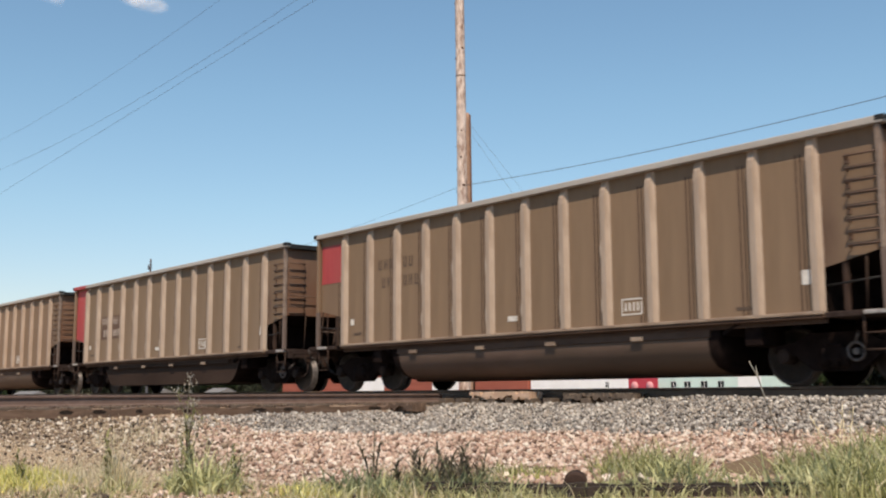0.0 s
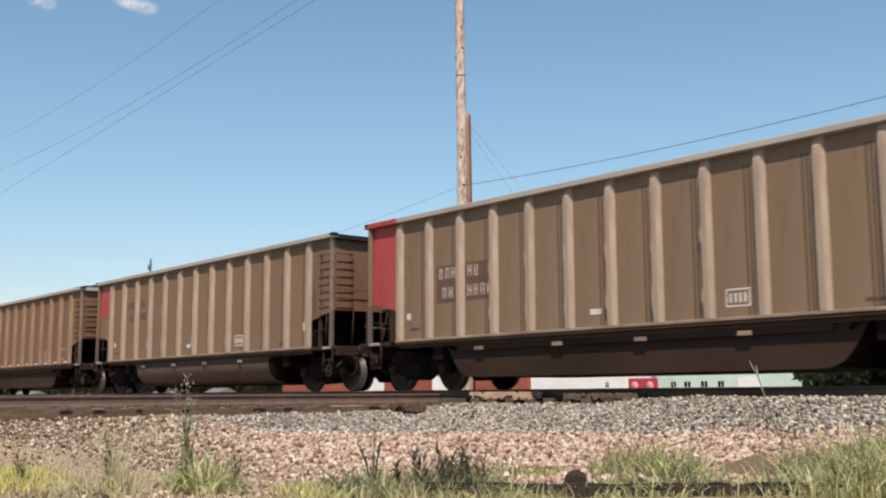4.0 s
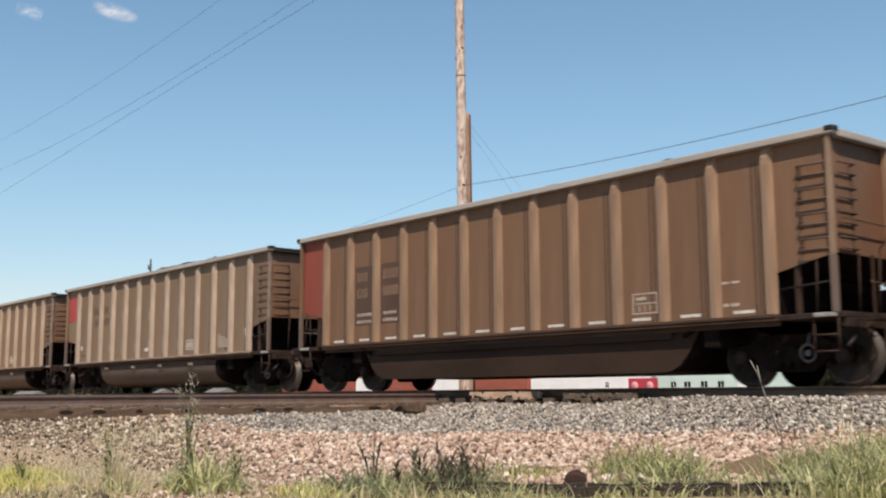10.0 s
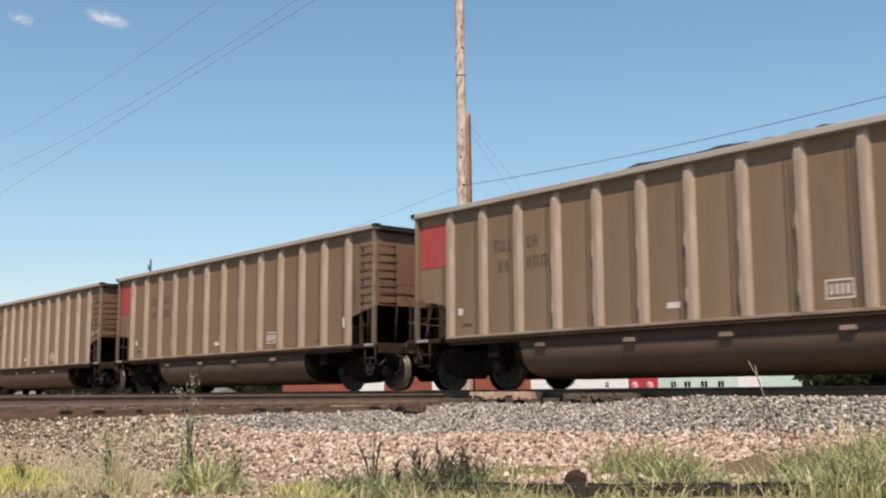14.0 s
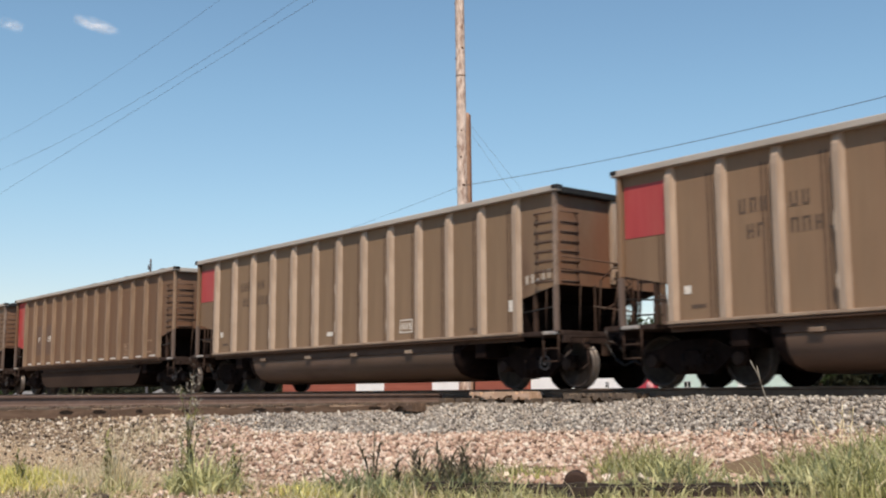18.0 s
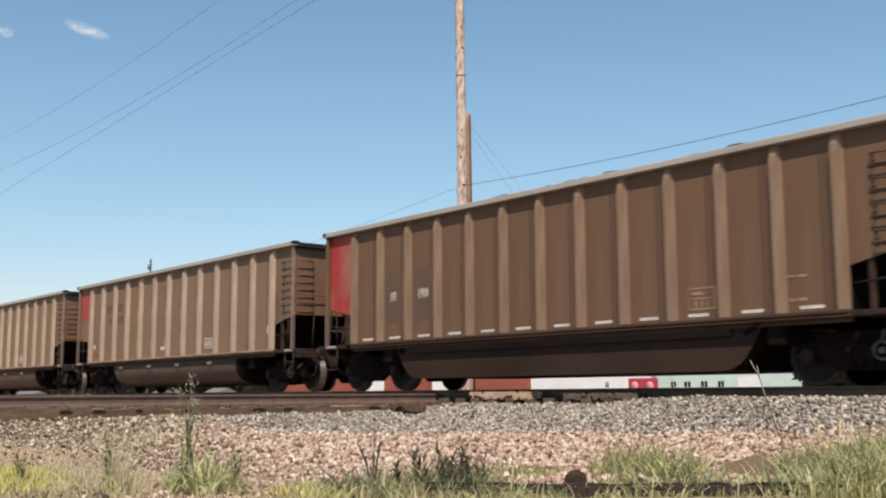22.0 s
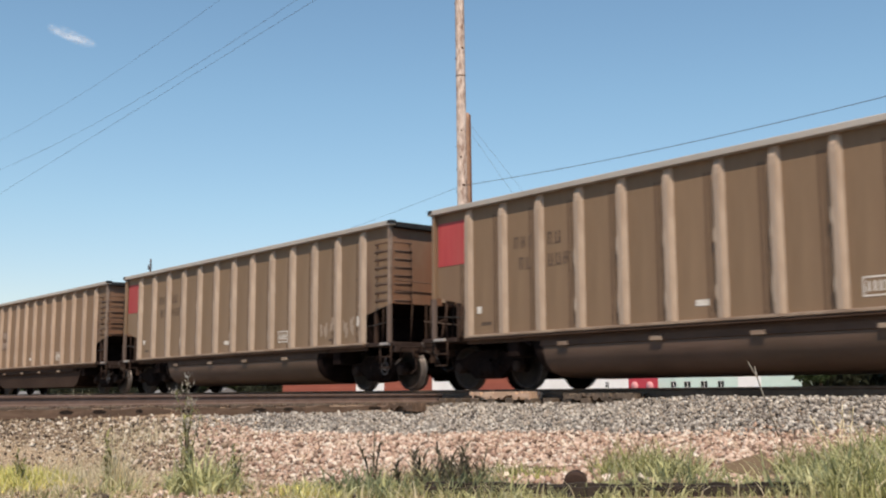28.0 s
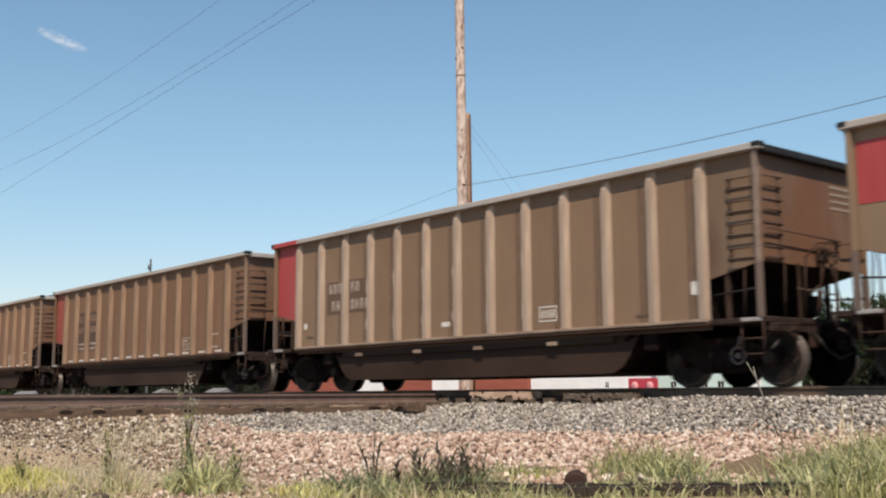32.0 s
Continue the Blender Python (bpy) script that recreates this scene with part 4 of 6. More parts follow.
# ================= loose stone =================
def stone_field(name, label, mat, count, place, size, seed):
    """Many angular stones in one mesh. place(rng, n) gives x, y arrays; size a (low, high) pair in metres."""
    rng = np.random.default_rng(seed)
    x, y = place(rng, count)
    n = len(x)
    z = np.array([rough_height(a, b) for a, b in zip(x, y)])
    base = np.array([(1, 0, 0), (-1, 0, 0), (0, 1, 0), (0, -1, 0), (0, 0, 1), (0, 0, -1)], float) * 0.62
    v = base[None] + rng.uniform(-0.26, 0.26, (n, 6, 3))
    v *= rng.uniform(0.6, 1.15, (n, 1, 3))
    q = rng.normal(size=(n, 4))
    q /= np.linalg.norm(q, axis=1)[:, None]
    w, a, b, c = q.T
    R = np.stack([1 - 2 * (b * b + c * c), 2 * (a * b - c * w), 2 * (a * c + b * w), 2 * (a * b + c * w), 1 - 2 * (a * a + c * c), 2 * (b * c - a * w),
                  2 * (a * c - b * w), 2 * (b * c + a * w), 1 - 2 * (a * a + b * b)], 1).reshape(n, 3, 3)
    v = np.einsum('nij,nkj->nki', R, v)
    s = (size[0] + (size[1] - size[0]) * rng.random(n) ** 2.0) * np.where(y < -10.2, 0.65, 1.0)
    v *= s[:, None, None]
    v += np.stack([x, y, z + s * rng.uniform(-0.35, 0.65, n)], 1)[:, None]
    tris = np.array([(0, 2, 4), (2, 1, 4), (1, 3, 4), (3, 0, 4), (2, 0, 5), (1, 2, 5), (3, 1, 5), (0, 3, 5)])
    f = (tris[None] + (np.arange(n) * 6)[:, None, None]).reshape(-1)
    me = bpy.data.meshes.new(name)
    me.vertices.add(n * 6)
    me.vertices.foreach_set("co", v.reshape(-1))
    me.loops.add(len(f))
    me.loops.foreach_set("vertex_index", f.astype(np.int32))
    me.polygons.add(n * 8)
    me.polygons.foreach_set("loop_start", np.arange(0, n * 24, 3, dtype=np.int32))
    me.polygons.foreach_set("loop_total", np.full(n * 8, 3, dtype=np.int32))
    me.update(calc_edges=True)
    me.validate()
    me.materials.append(mat)
    tagged(new(name, me), label, "stones", kind="stuff")


GRAIN = ((0.75, 0.75, 0.75), (1.0, 1.0, 1.0))
M["grey_stone"] = surf("grey_ballast_stone", *GRAIN, 25, 0.9, 0.0, 0.4, 60, palette=(
    (0.365, 0.330, 0.285), (0.470, 0.432, 0.378), (0.225, 0.200, 0.174), (0.120, 0.104, 0.090), (0.680, 0.630, 0.555), (0.400, 0.340, 0.275), (0.305, 0.282, 0.252)))
M["pink_stone"] = surf("pink_quartzite_stone", *GRAIN, 25, 0.9, 0.0, 0.4, 60, palette=(
    (0.600, 0.432, 0.335), (0.720, 0.560, 0.450), (0.400, 0.262, 0.194), (0.520, 0.355, 0.265), (0.200, 0.130, 0.095), (0.820, 0.710, 0.590), (0.560, 0.425, 0.320)))
M["brown_stone"] = surf("brown_gravel_stone", *GRAIN, 25, 0.9, 0.0, 0.4, 60, palette=(
    (0.370, 0.290, 0.198), (0.550, 0.450, 0.335), (0.190, 0.140, 0.100), (0.720, 0.635, 0.520), (0.300, 0.224, 0.152), (0.095, 0.070, 0.052), (0.430, 0.345, 0.238)))

M["sand"] = surf("pale_sandy_grit", *GRAIN, 25, 0.95, 0.0, 0.4, 60, palette=(
    (0.56, 0.43, 0.29), (0.70, 0.56, 0.40), (0.42, 0.31, 0.20), (0.62, 0.51, 0.36)))
M["tie_stone"] = surf("oily_gravel_stone", *GRAIN, 25, 0.9, 0.0, 0.4, 60, palette=(
    (0.14, 0.095, 0.07), (0.20, 0.14, 0.10), (0.09, 0.06, 0.045), (0.26, 0.20, 0.15)))


def edge_y(x):
    """Where the fresh grey ballast gives way to the old pink stone."""
    return -4.15 - 0.28 * (-x - 7.5) if x > -11 else max(-5.13 - 0.95 * (-x - 11.0), -7.7)


def grey_place(rng, n):
    x = rng.uniform(-36, 1.5, n)
    y = rng.uniform(-8.2, -1.25, n)
    e = np.array([edge_y(a) for a in x]) + rng.normal(0, 0.28, n)
    c = x - (-18.15 - (y + 8) * 0.1)
    keep = (y > e) & (np.abs(c) > 1.40) & ((c > 0) | (y > -4.5))
    return x[keep], y[keep]


def pink_place(rng, n):
    x = rng.uniform(-17.5, -1.5, n)
    y = rng.uniform(-14.0, -3.8, n)
    e = np.array([edge_y(a) for a in x]) + rng.normal(0, 0.3, n)
    c = x - (-18.15 - (y + 8) * 0.1)
    left = x + 1.96 * y + rng.normal(0, 0.9, n)          # fades into brown gravel
    front = (x + 5.75) * 0.727 - (y + 11.2) * 0.687      # beyond the sunken timber it is grass
    keep = (y < e) & (c > 1.6) & (left > -30.9) & ((front < -0.55) | (x < -6.3))
    return x[keep], y[keep]


def brown_place(rng, n):
    x = rng.uniform(-38, -5.5, n)
    y = rng.uniform(-15.6, -2.6, n)
    c = x - (-18.15 - (y + 8) * 0.1)
    left = x + 1.96 * y + rng.normal(0, 0.9, n)
    thin = rng.random(n) < np.clip((y + 12.3) / 1.2, 0.25, 1.0)      # bare sandy soil towards the grass
    e = np.array([edge_y(a) for a in x])
    keep = ((np.abs(c) > 1.40) & (left < -30.5) & ((y < e + 0.3) | (c < 0)) & thin) | ((y < -13.6) & thin)
    return x[keep], y[keep]


def sand_place(rng, n):
    x = rng.uniform(-14, -5.8, n)
    y = rng.uniform(-14.2, -10.4, n)
    left = x + 1.96 * y + rng.normal(0, 0.6, n)
    keep = (left < -30.0) & (y < -11.3 + rng.normal(0, 0.35, n) - 0.12 * (x + 9))
    return x[keep], y[keep]


def tie_place(rng, n):
    y = rng.uniform(-17.5, -1.6, n)
    c = rng.uniform(-1.5, 1.3, n)
    return -18.15 - (y + 8) * 0.1 + c, y


stone_field("tie_gravel", "dirty brown gravel between the ties", M["tie_stone"], 9000, tie_place, (0.02, 0.045), 14)
stone_field("grey_ballast", "fresh grey crushed ballast stone", M["grey_stone"], 175000, grey_place, (0.028, 0.072), 11)
stone_field("pink_gravel", "old pinkish crushed stone", M["pink_stone"], 150000, pink_place, (0.022, 0.070), 12)
stone_field("sandy_grit", "pale sandy grit between the grass", M["sand"], 90000, sand_place, (0.012, 0.028), 15)
stone_field("brown_gravel", "brown weathered gravel", M["brown_stone"], 160000, brown_place, (0.025, 0.082), 13)


# ================= grass and weeds =================
def leafy(name, a, b, vary=0.35, thin=0.35):
    """Thin leaf: part of the light passes through."""
    m = surf(name, a, b, 6, 0.7, 0.0, 0.0, 30, vary=vary, island=True, spec=0.2)
    n, l = m.node_tree.nodes, m.node_tree.links
    bs = n["Principled BSDF"]
    tr = n.new("ShaderNodeBsdfTranslucent")
    l.new(bs.inputs["Base Color"].links[0].from_socket, tr.inputs["Color"])
    mx = n.new("ShaderNodeMixShader")
    mx.inputs[0].default_value = thin
    l.new(bs.outputs[0], mx.inputs[1])
    l.new(tr.outputs[0], mx.inputs[2])
    l.new(mx.outputs[0], n["Material Output"].inputs["Surface"])
    return m


M["grass"] = leafy("green_grass", (0.15, 0.165, 0.055), (0.43, 0.425, 0.185), vary=0.5)
M["grass_cool"] = leafy("cool_grass", (0.13, 0.155, 0.075), (0.36, 0.385, 0.225))
M["grass_dry"] = leafy("dry_grass", (0.58, 0.50, 0.32), (0.80, 0.71, 0.50))
M["grass_lime"] = leafy("lime_grass", (0.54, 0.51, 0.15), (0.76, 0.71, 0.29))
M["grass_broad"] = leafy("broad_grass", (0.36, 0.37, 0.16), (0.64, 0.62, 0.36))
M["weed_dark"] = leafy("dark_weed", (0.085, 0.072, 0.052), (0.26, 0.225, 0.155))
M["weed_stem"] = leafy("grey_weed_stem", (0.13, 0.115, 0.08), (0.22, 0.195, 0.14))
M["seed_pale"] = leafy("pale_seed_head", (0.42, 0.39, 0.32), (0.60, 0.56, 0.48))
M["weed_pale"] = leafy("pale_weed_stalk", (0.26, 0.25, 0.16), (0.38, 0.36, 0.25))


class Blades:
    """Collects bent, tapered blades into one mesh."""

    def __init__(self, seed):
        self.v, self.f, self.r = [], [], random.Random(seed)

    def blade(self, x, y, z, length, width, lean, az, mat=0, curl=1.0):
        r = self.r
        d = Vector((math.cos(az), math.sin(az), 0))
        turn = r.uniform(0, math.pi)
        s = Vector((math.cos(turn), math.sin(turn), 0)) * width * 0.5
        p = Vector((x, y, z))
        a0 = len(self.v)
        n = 4
        ang = lean * 0.3
        for k in range(n):
            w = s * (1 - 0.16 * k - 0.1 * (k == 3))
            self.v += [tuple(p - w), tuple(p + w)]
            step = length / n
            p = p + (d * math.sin(ang) + Vector((0, 0, math.cos(ang)))) * step
            ang += lean * 0.45 * curl
        self.v.append(tuple(p))
        for k in range(n - 1):
            i = a0 + 2 * k
            self.f.append((i, i + 1, i + 3, i + 2))
        i = a0 + 2 * (n - 1)
        self.f.append((i, i + 1, i + 2))

    def finish(self, name, mat, label="", category="grass", parent=None):
        me = bpy.data.meshes.new(name)
        me.from_pydata(self.v, [], self.f)
        me.materials.append(mat)
        for p in me.polygons:
            p.use_smooth = True
        ob = new(name, me)
        if parent:
            ob.parent = parent
            return ob
        return tagged(ob, label, category, kind="stuff")


def grass_patch(b, rng, n, cx, cy, rx, ry, lo, hi, width=0.012, lean=(0.2, 1.3), rot=0.0):
    cr, sr = math.cos(rot), math.sin(rot)
    for _ in range(n):
        r, t = math.sqrt(rng.random()), rng.uniform(0, 2 * math.pi)
        u, v = rx * r * math.cos(t), ry * r * math.sin(t)
        x, y = cx + u * cr - v * sr, cy + u * sr + v * cr
        k = 1.0 - 0.45 * r * r
        b.blade(x, y, rough_height(x, y) - 0.02, rng.uniform(lo, hi) * k, width * rng.uniform(0.6, 1.4), rng.uniform(*lean), rng.uniform(0, 6.283))


def build_grass():
    rng = random.Random(21)
    g, dry, lime, pale, cool = Blades(1), Blades(2), Blades(3), Blades(4), Blades(6)
    # tall grass by the bank
    grass_patch(g, rng, 1250, -3.75, -7.35, 2.8, 1.2, 0.28, 0.66, 0.019, rot=radians(115))
    grass_patch(dry, rng, 900, -3.75, -7.25, 2.7, 1.2, 0.25, 0.62, 0.010, rot=radians(115))
    grass_patch(g, rng, 500, -3.2, -9.0, 0.9, 0.8, 0.2, 0.42, 0.013)
    grass_patch(dry, rng, 160, -6.0, -4.8, 1.4, 0.9, 0.12, 0.3, 0.008)
    # clumps in front
    for cx, cy, r, n, h in ((-5.5, -9.15, 0.42, 260, 0.34), (-4.7, -8.2, 0.35, 260, 0.38), (-5.75, -9.15, 0.3, 180, 0.36), (-4.5, -9.25, 0.35, 110, 0.14),
                            (-6.45, -9.8, 0.36, 240, 0.17), (-6.2, -9.6, 0.25, 140, 0.15), (-5.2, -9.3, 0.22, 90, 0.30)):
        grass_patch(g, rng, int(n * 1.5), cx, cy, r * 1.15, r, h * 0.55, h * 1.35, 0.011)
        grass_patch(dry, rng, n // 3, cx, cy, r, r * 0.8, h * 0.5, h * 1.15, 0.008)
    # lime and dry grass towards the crossing track
    grass_patch(lime, rng, 1100, -9.0, -13.15, 0.9, 0.5, 0.07, 0.2, 0.010)
    grass_patch(dry, rng, 260, -8.4, -12.7, 1.4, 0.8, 0.1, 0.26, 0.006)
    grass_patch(lime, rng, 340, -6.45, -11.75, 0.26, 0.2, 0.06, 0.15, 0.010)
    grass_patch(lime, rng, 120, -6.75, -10.35, 0.3, 0.25, 0.06, 0.15, 0.008)
    grass_patch(dry, rng, 170, -7.35, -12.69, 0.13, 0.12, 0.2, 0.5, 0.006, (0.0, 0.6))
    grass_patch(g, rng, 420, -6.85, -12.25, 0.38, 0.26, 0.1, 0.34, 0.008, (0.0, 0.9))
    grass_patch(dry, rng, 200, -6.9, -12.2, 0.42, 0.28, 0.12, 0.36, 0.006, (0.0, 0.8))
    grass_patch(g, rng, 420, -6.1, -10.75, 0.5, 0.35, 0.08, 0.26, 0.009, (0.1, 1.0))
    grass_patch(dry, rng, 220, -6.15, -10.7, 0.55, 0.4, 0.08, 0.3, 0.006, (0.0, 0.9))
    grass_patch(g, rng, 150, -4.6, -10.5, 1.7, 0.32, 0.06, 0.2, 0.008, rot=radians(46))
    grass_patch(dry, rng, 90, -4.5, -10.3, 1.7, 0.32, 0.06, 0.26, 0.006, rot=radians(46))
    grass_patch(g, rng, 330, -5.95, -11.6, 1.1, 0.35, 0.07, 0.2, 0.008, rot=radians(46))
    grass_patch(dry, rng, 330, -5.95, -11.6, 1.1, 0.4, 0.07, 0.24, 0.006, rot=radians(46))
    grass_patch(g, rng, 500, -7.2, -13.1, 0.9, 0.35, 0.06, 0.16, 0.007, rot=radians(46))
    grass_patch(dry, rng, 500, -7.3, -13.0, 1.0, 0.45, 0.06, 0.2, 0.006, rot=radians(46))
    grass_patch(g, rng, 200, -4.75, -9.55, 1.6, 0.3, 0.06, 0.15, 0.009, rot=radians(46))
    grass_patch(dry, rng, 110, -4.75, -9.55, 1.6, 0.34, 0.06, 0.16, 0.007, rot=radians(46))
    grass_patch(lime, rng, 900, -8.6, -13.25, 0.6, 0.35, 0.08, 0.2, 0.011)
    grass_patch(dry, rng, 320, -7.9, -12.75, 0.7, 0.45, 0.12, 0.36, 0.006, (0.0, 0.8))
    grass_patch(dry, rng, 500, -7.0, -12.1, 1.6, 0.6, 0.05, 0.16, 0.006)
    grass_patch(dry, rng, 260, -6.2, -10.75, 0.6, 0.4, 0.12, 0.36, 0.006, (0.0, 0.9))
    grass_patch(dry, rng, 420, -10.5, -10.0, 3.2, 1.6, 0.05, 0.14, 0.005)
    # straw in thin drifts over the gravel
    grass_patch(dry, rng, 700, -8.2, -12.35, 0.9, 0.45, 0.06, 0.22, 0.006, (0.1, 1.2))
    grass_patch(dry, rng, 120, -12.3, -10.4, 0.9, 0.5, 0.15, 0.5, 0.006, (0.0, 0.6))
    grass_patch(dry, rng, 110, -13.4, -9.6, 0.7, 0.4, 0.12, 0.45, 0.006, (0.0, 0.6))
    grass_patch(dry, rng, 200, -18.4, -8.9, 0.9, 0.4, 0.12, 0.4, 0.007, (0.0, 0.6))
    grass_patch(dry, rng, 900, -7.6, -12.8, 0.8, 0.4, 0.03, 0.1, 0.009, (0.3, 1.8))
    for cx, cy in ((-5.48, -11.22), (-5.15, -10.95), (-4.75, -10.5), (-4.95, -10.75)):
        grass_patch(pale, rng, 55, cx, cy, 0.12, 0.09, 0.08, 0.2, 0.009, (0.3, 1.6))
    for cx, cy in ((-5.0, -10.35), (-4.6, -9.95), (-4.35, -9.7), (-4.0, -9.35), (-4.75, -10.15)):
        grass_patch(pale, rng, 16, cx, cy, 0.14, 0.1, 0.2, 0.38, 0.02, (0.9, 2.1))
    # broad-bladed clumps
    for cx, cy, r, n, h, w in ((-6.7, -12.35, 0.3, 260, 0.44, 0.018), (-6.05, -11.2, 0.35, 150, 0.26, 0.015), (-5.85, -10.95, 0.3, 120, 0.24, 0.014), (-7.25, -12.7, 0.22, 90, 0.22, 0.013), (-6.2, -11.75, 0.35, 160, 0.2, 0.013),
                               (-4.9, -10.1, 0.3, 130, 0.34, 0.015), (-5.1, -9.35, 0.35, 190, 0.44, 0.016), (-4.5, -10.3, 0.3, 45, 0.26, 0.014),
                               (-4.3, -9.8, 0.3, 40, 0.15, 0.014), (-4.1, -9.4, 0.4, 180, 0.36, 0.016), (-3.8, -9.5, 0.35, 140, 0.3, 0.015),
                               (-4.2, -8.4, 0.55, 420, 0.5, 0.022), (-4.2, -7.4, 0.7, 420, 0.55, 0.024), (-4.9, -6.4, 0.8, 330, 0.42, 0.021), (-5.2, -11.0, 0.3, 110, 0.22, 0.012)):
        grass_patch(pale, rng, n, cx, cy, r, r * 0.8, h * 0.45, h * 1.2, w, (0.3, 1.6))
    # cooler, broader leaves about the dark weeds, and as painted shade in tall grass
    for cx, cy, r, n, h in ((-6.15, -11.35, 0.34, 300, 0.26), (-5.75, -10.95, 0.34, 260, 0.28), (-6.45, -11.55, 0.25, 130, 0.22), (-5.5, -10.75, 0.25, 110, 0.2), (-6.9, -12.3, 0.3, 150, 0.3), (-4.2, -8.5, 0.5, 260, 0.34), (-4.3, -7.6, 0.6, 220, 0.36), (-5.0, -9.5, 0.35, 130, 0.28), (-4.0, -9.2, 0.4, 160, 0.28)):
        grass_patch(cool, rng, n, cx, cy, r, r * 0.8, h * 0.4, h * 1.2, 0.017, (0.3, 1.7))
    cool.finish("cool_grass", M["grass_cool"], "blue-green grass leaves about the dark weeds")
    # bright low turf
    grass_patch(lime, rng, 900, -8.1, -13.2, 0.45, 0.3, 0.06, 0.17, 0.012)
    grass_patch(lime, rng, 1700, -8.5, -13.0, 0.75, 0.42, 0.1, 0.22, 0.012)
    grass_patch(lime, rng, 420, -6.25, -11.85, 0.32, 0.2, 0.06, 0.16, 0.012)
    grass_patch(lime, rng, 500, -6.3, -10.0, 0.5, 0.26, 0.05, 0.14, 0.011, rot=radians(46))
    pale.finish("broad_grass", M["grass_broad"], "broad pale green grass blades in clumps")
    g.finish("green_grass", M["grass"], "tufts of green grass by the ballast")
    dry.finish("dry_grass", M["grass_dry"], "straw-coloured dry grass stems")
    lime.finish("lime_grass", M["grass_lime"], "short yellow-green grass")


build_grass()


def weed(name, label, x, y, tall, spread, stems, leaves, mat, leaf_mat, seed, leaf=0.09, lean=0.35, seeds=0, seed_mat=None):
    """A stalky weed: stems with side leaves, each group a part of its own."""
    rng = random.Random(seed)
    top = thing(name, label, "weed", at=(x, y, rough_height(x, y) - 0.02))
    tips = []
    for k in range(stems):
        bm = B()
        az, tilt = rng.uniform(0, 6.28), rng.uniform(0, lean)
        d = Vector((math.cos(az) * math.sin(tilt), math.sin(az) * math.sin(tilt), math.cos(tilt)))
        p = Vector((rng.uniform(-1, 1) * spread * 0.3, rng.uniform(-1, 1) * spread * 0.3, 0))
        h = tall * rng.uniform(0.6, 1.0) if k else tall
        pts = [p]
        for i in range(5):
            d = (d + Vector((rng.uniform(-0.12, 0.12), rng.uniform(-0.12, 0.12), 0.03))).normalized()
            pts.append(pts[-1] + d * h / 5)
        for i, (a, b) in enumerate(zip(pts, pts[1:])):
            r = 0.008 * (1 - 0.15 * i) * (1 if tall > 0.3 else 0.7)
            rod(bm, a, b, r, 5, r * 0.85)
        part("stem", bm, mat, top)
        tips.append(pts)
    bl = Blades(seed + 1)
    for pts in tips:
        for _ in range(leaves):
            i = rng.randrange(1, 5)
            t = rng.random()
            q = pts[i].lerp(pts[i + 1], t)
            bl.blade(q.x, q.y, q.z, leaf * rng.uniform(0.5, 1.3), min(leaf * 0.16, 0.016), rng.uniform(0.6, 2.0), rng.uniform(0, 6.28))
    bl.finish("leaves", leaf_mat, parent=top)
    if seeds:
        sd = Blades(seed + 2)
        for pts in tips:
            for _ in range(seeds):
                t = pts[-1].lerp(pts[-2], rng.random() ** 2 * 0.8)
                q = t + Vector((rng.gauss(0, 0.018), rng.gauss(0, 0.018), rng.gauss(0, 0.014)))
                sd.blade(q.x, q.y, q.z, rng.uniform(0.01, 0.028), 0.008, rng.uniform(0.2, 1.5), rng.uniform(0, 6.28))
        sd.finish("seed_head", seed_mat, parent=top)
    return top


WEEDS = []


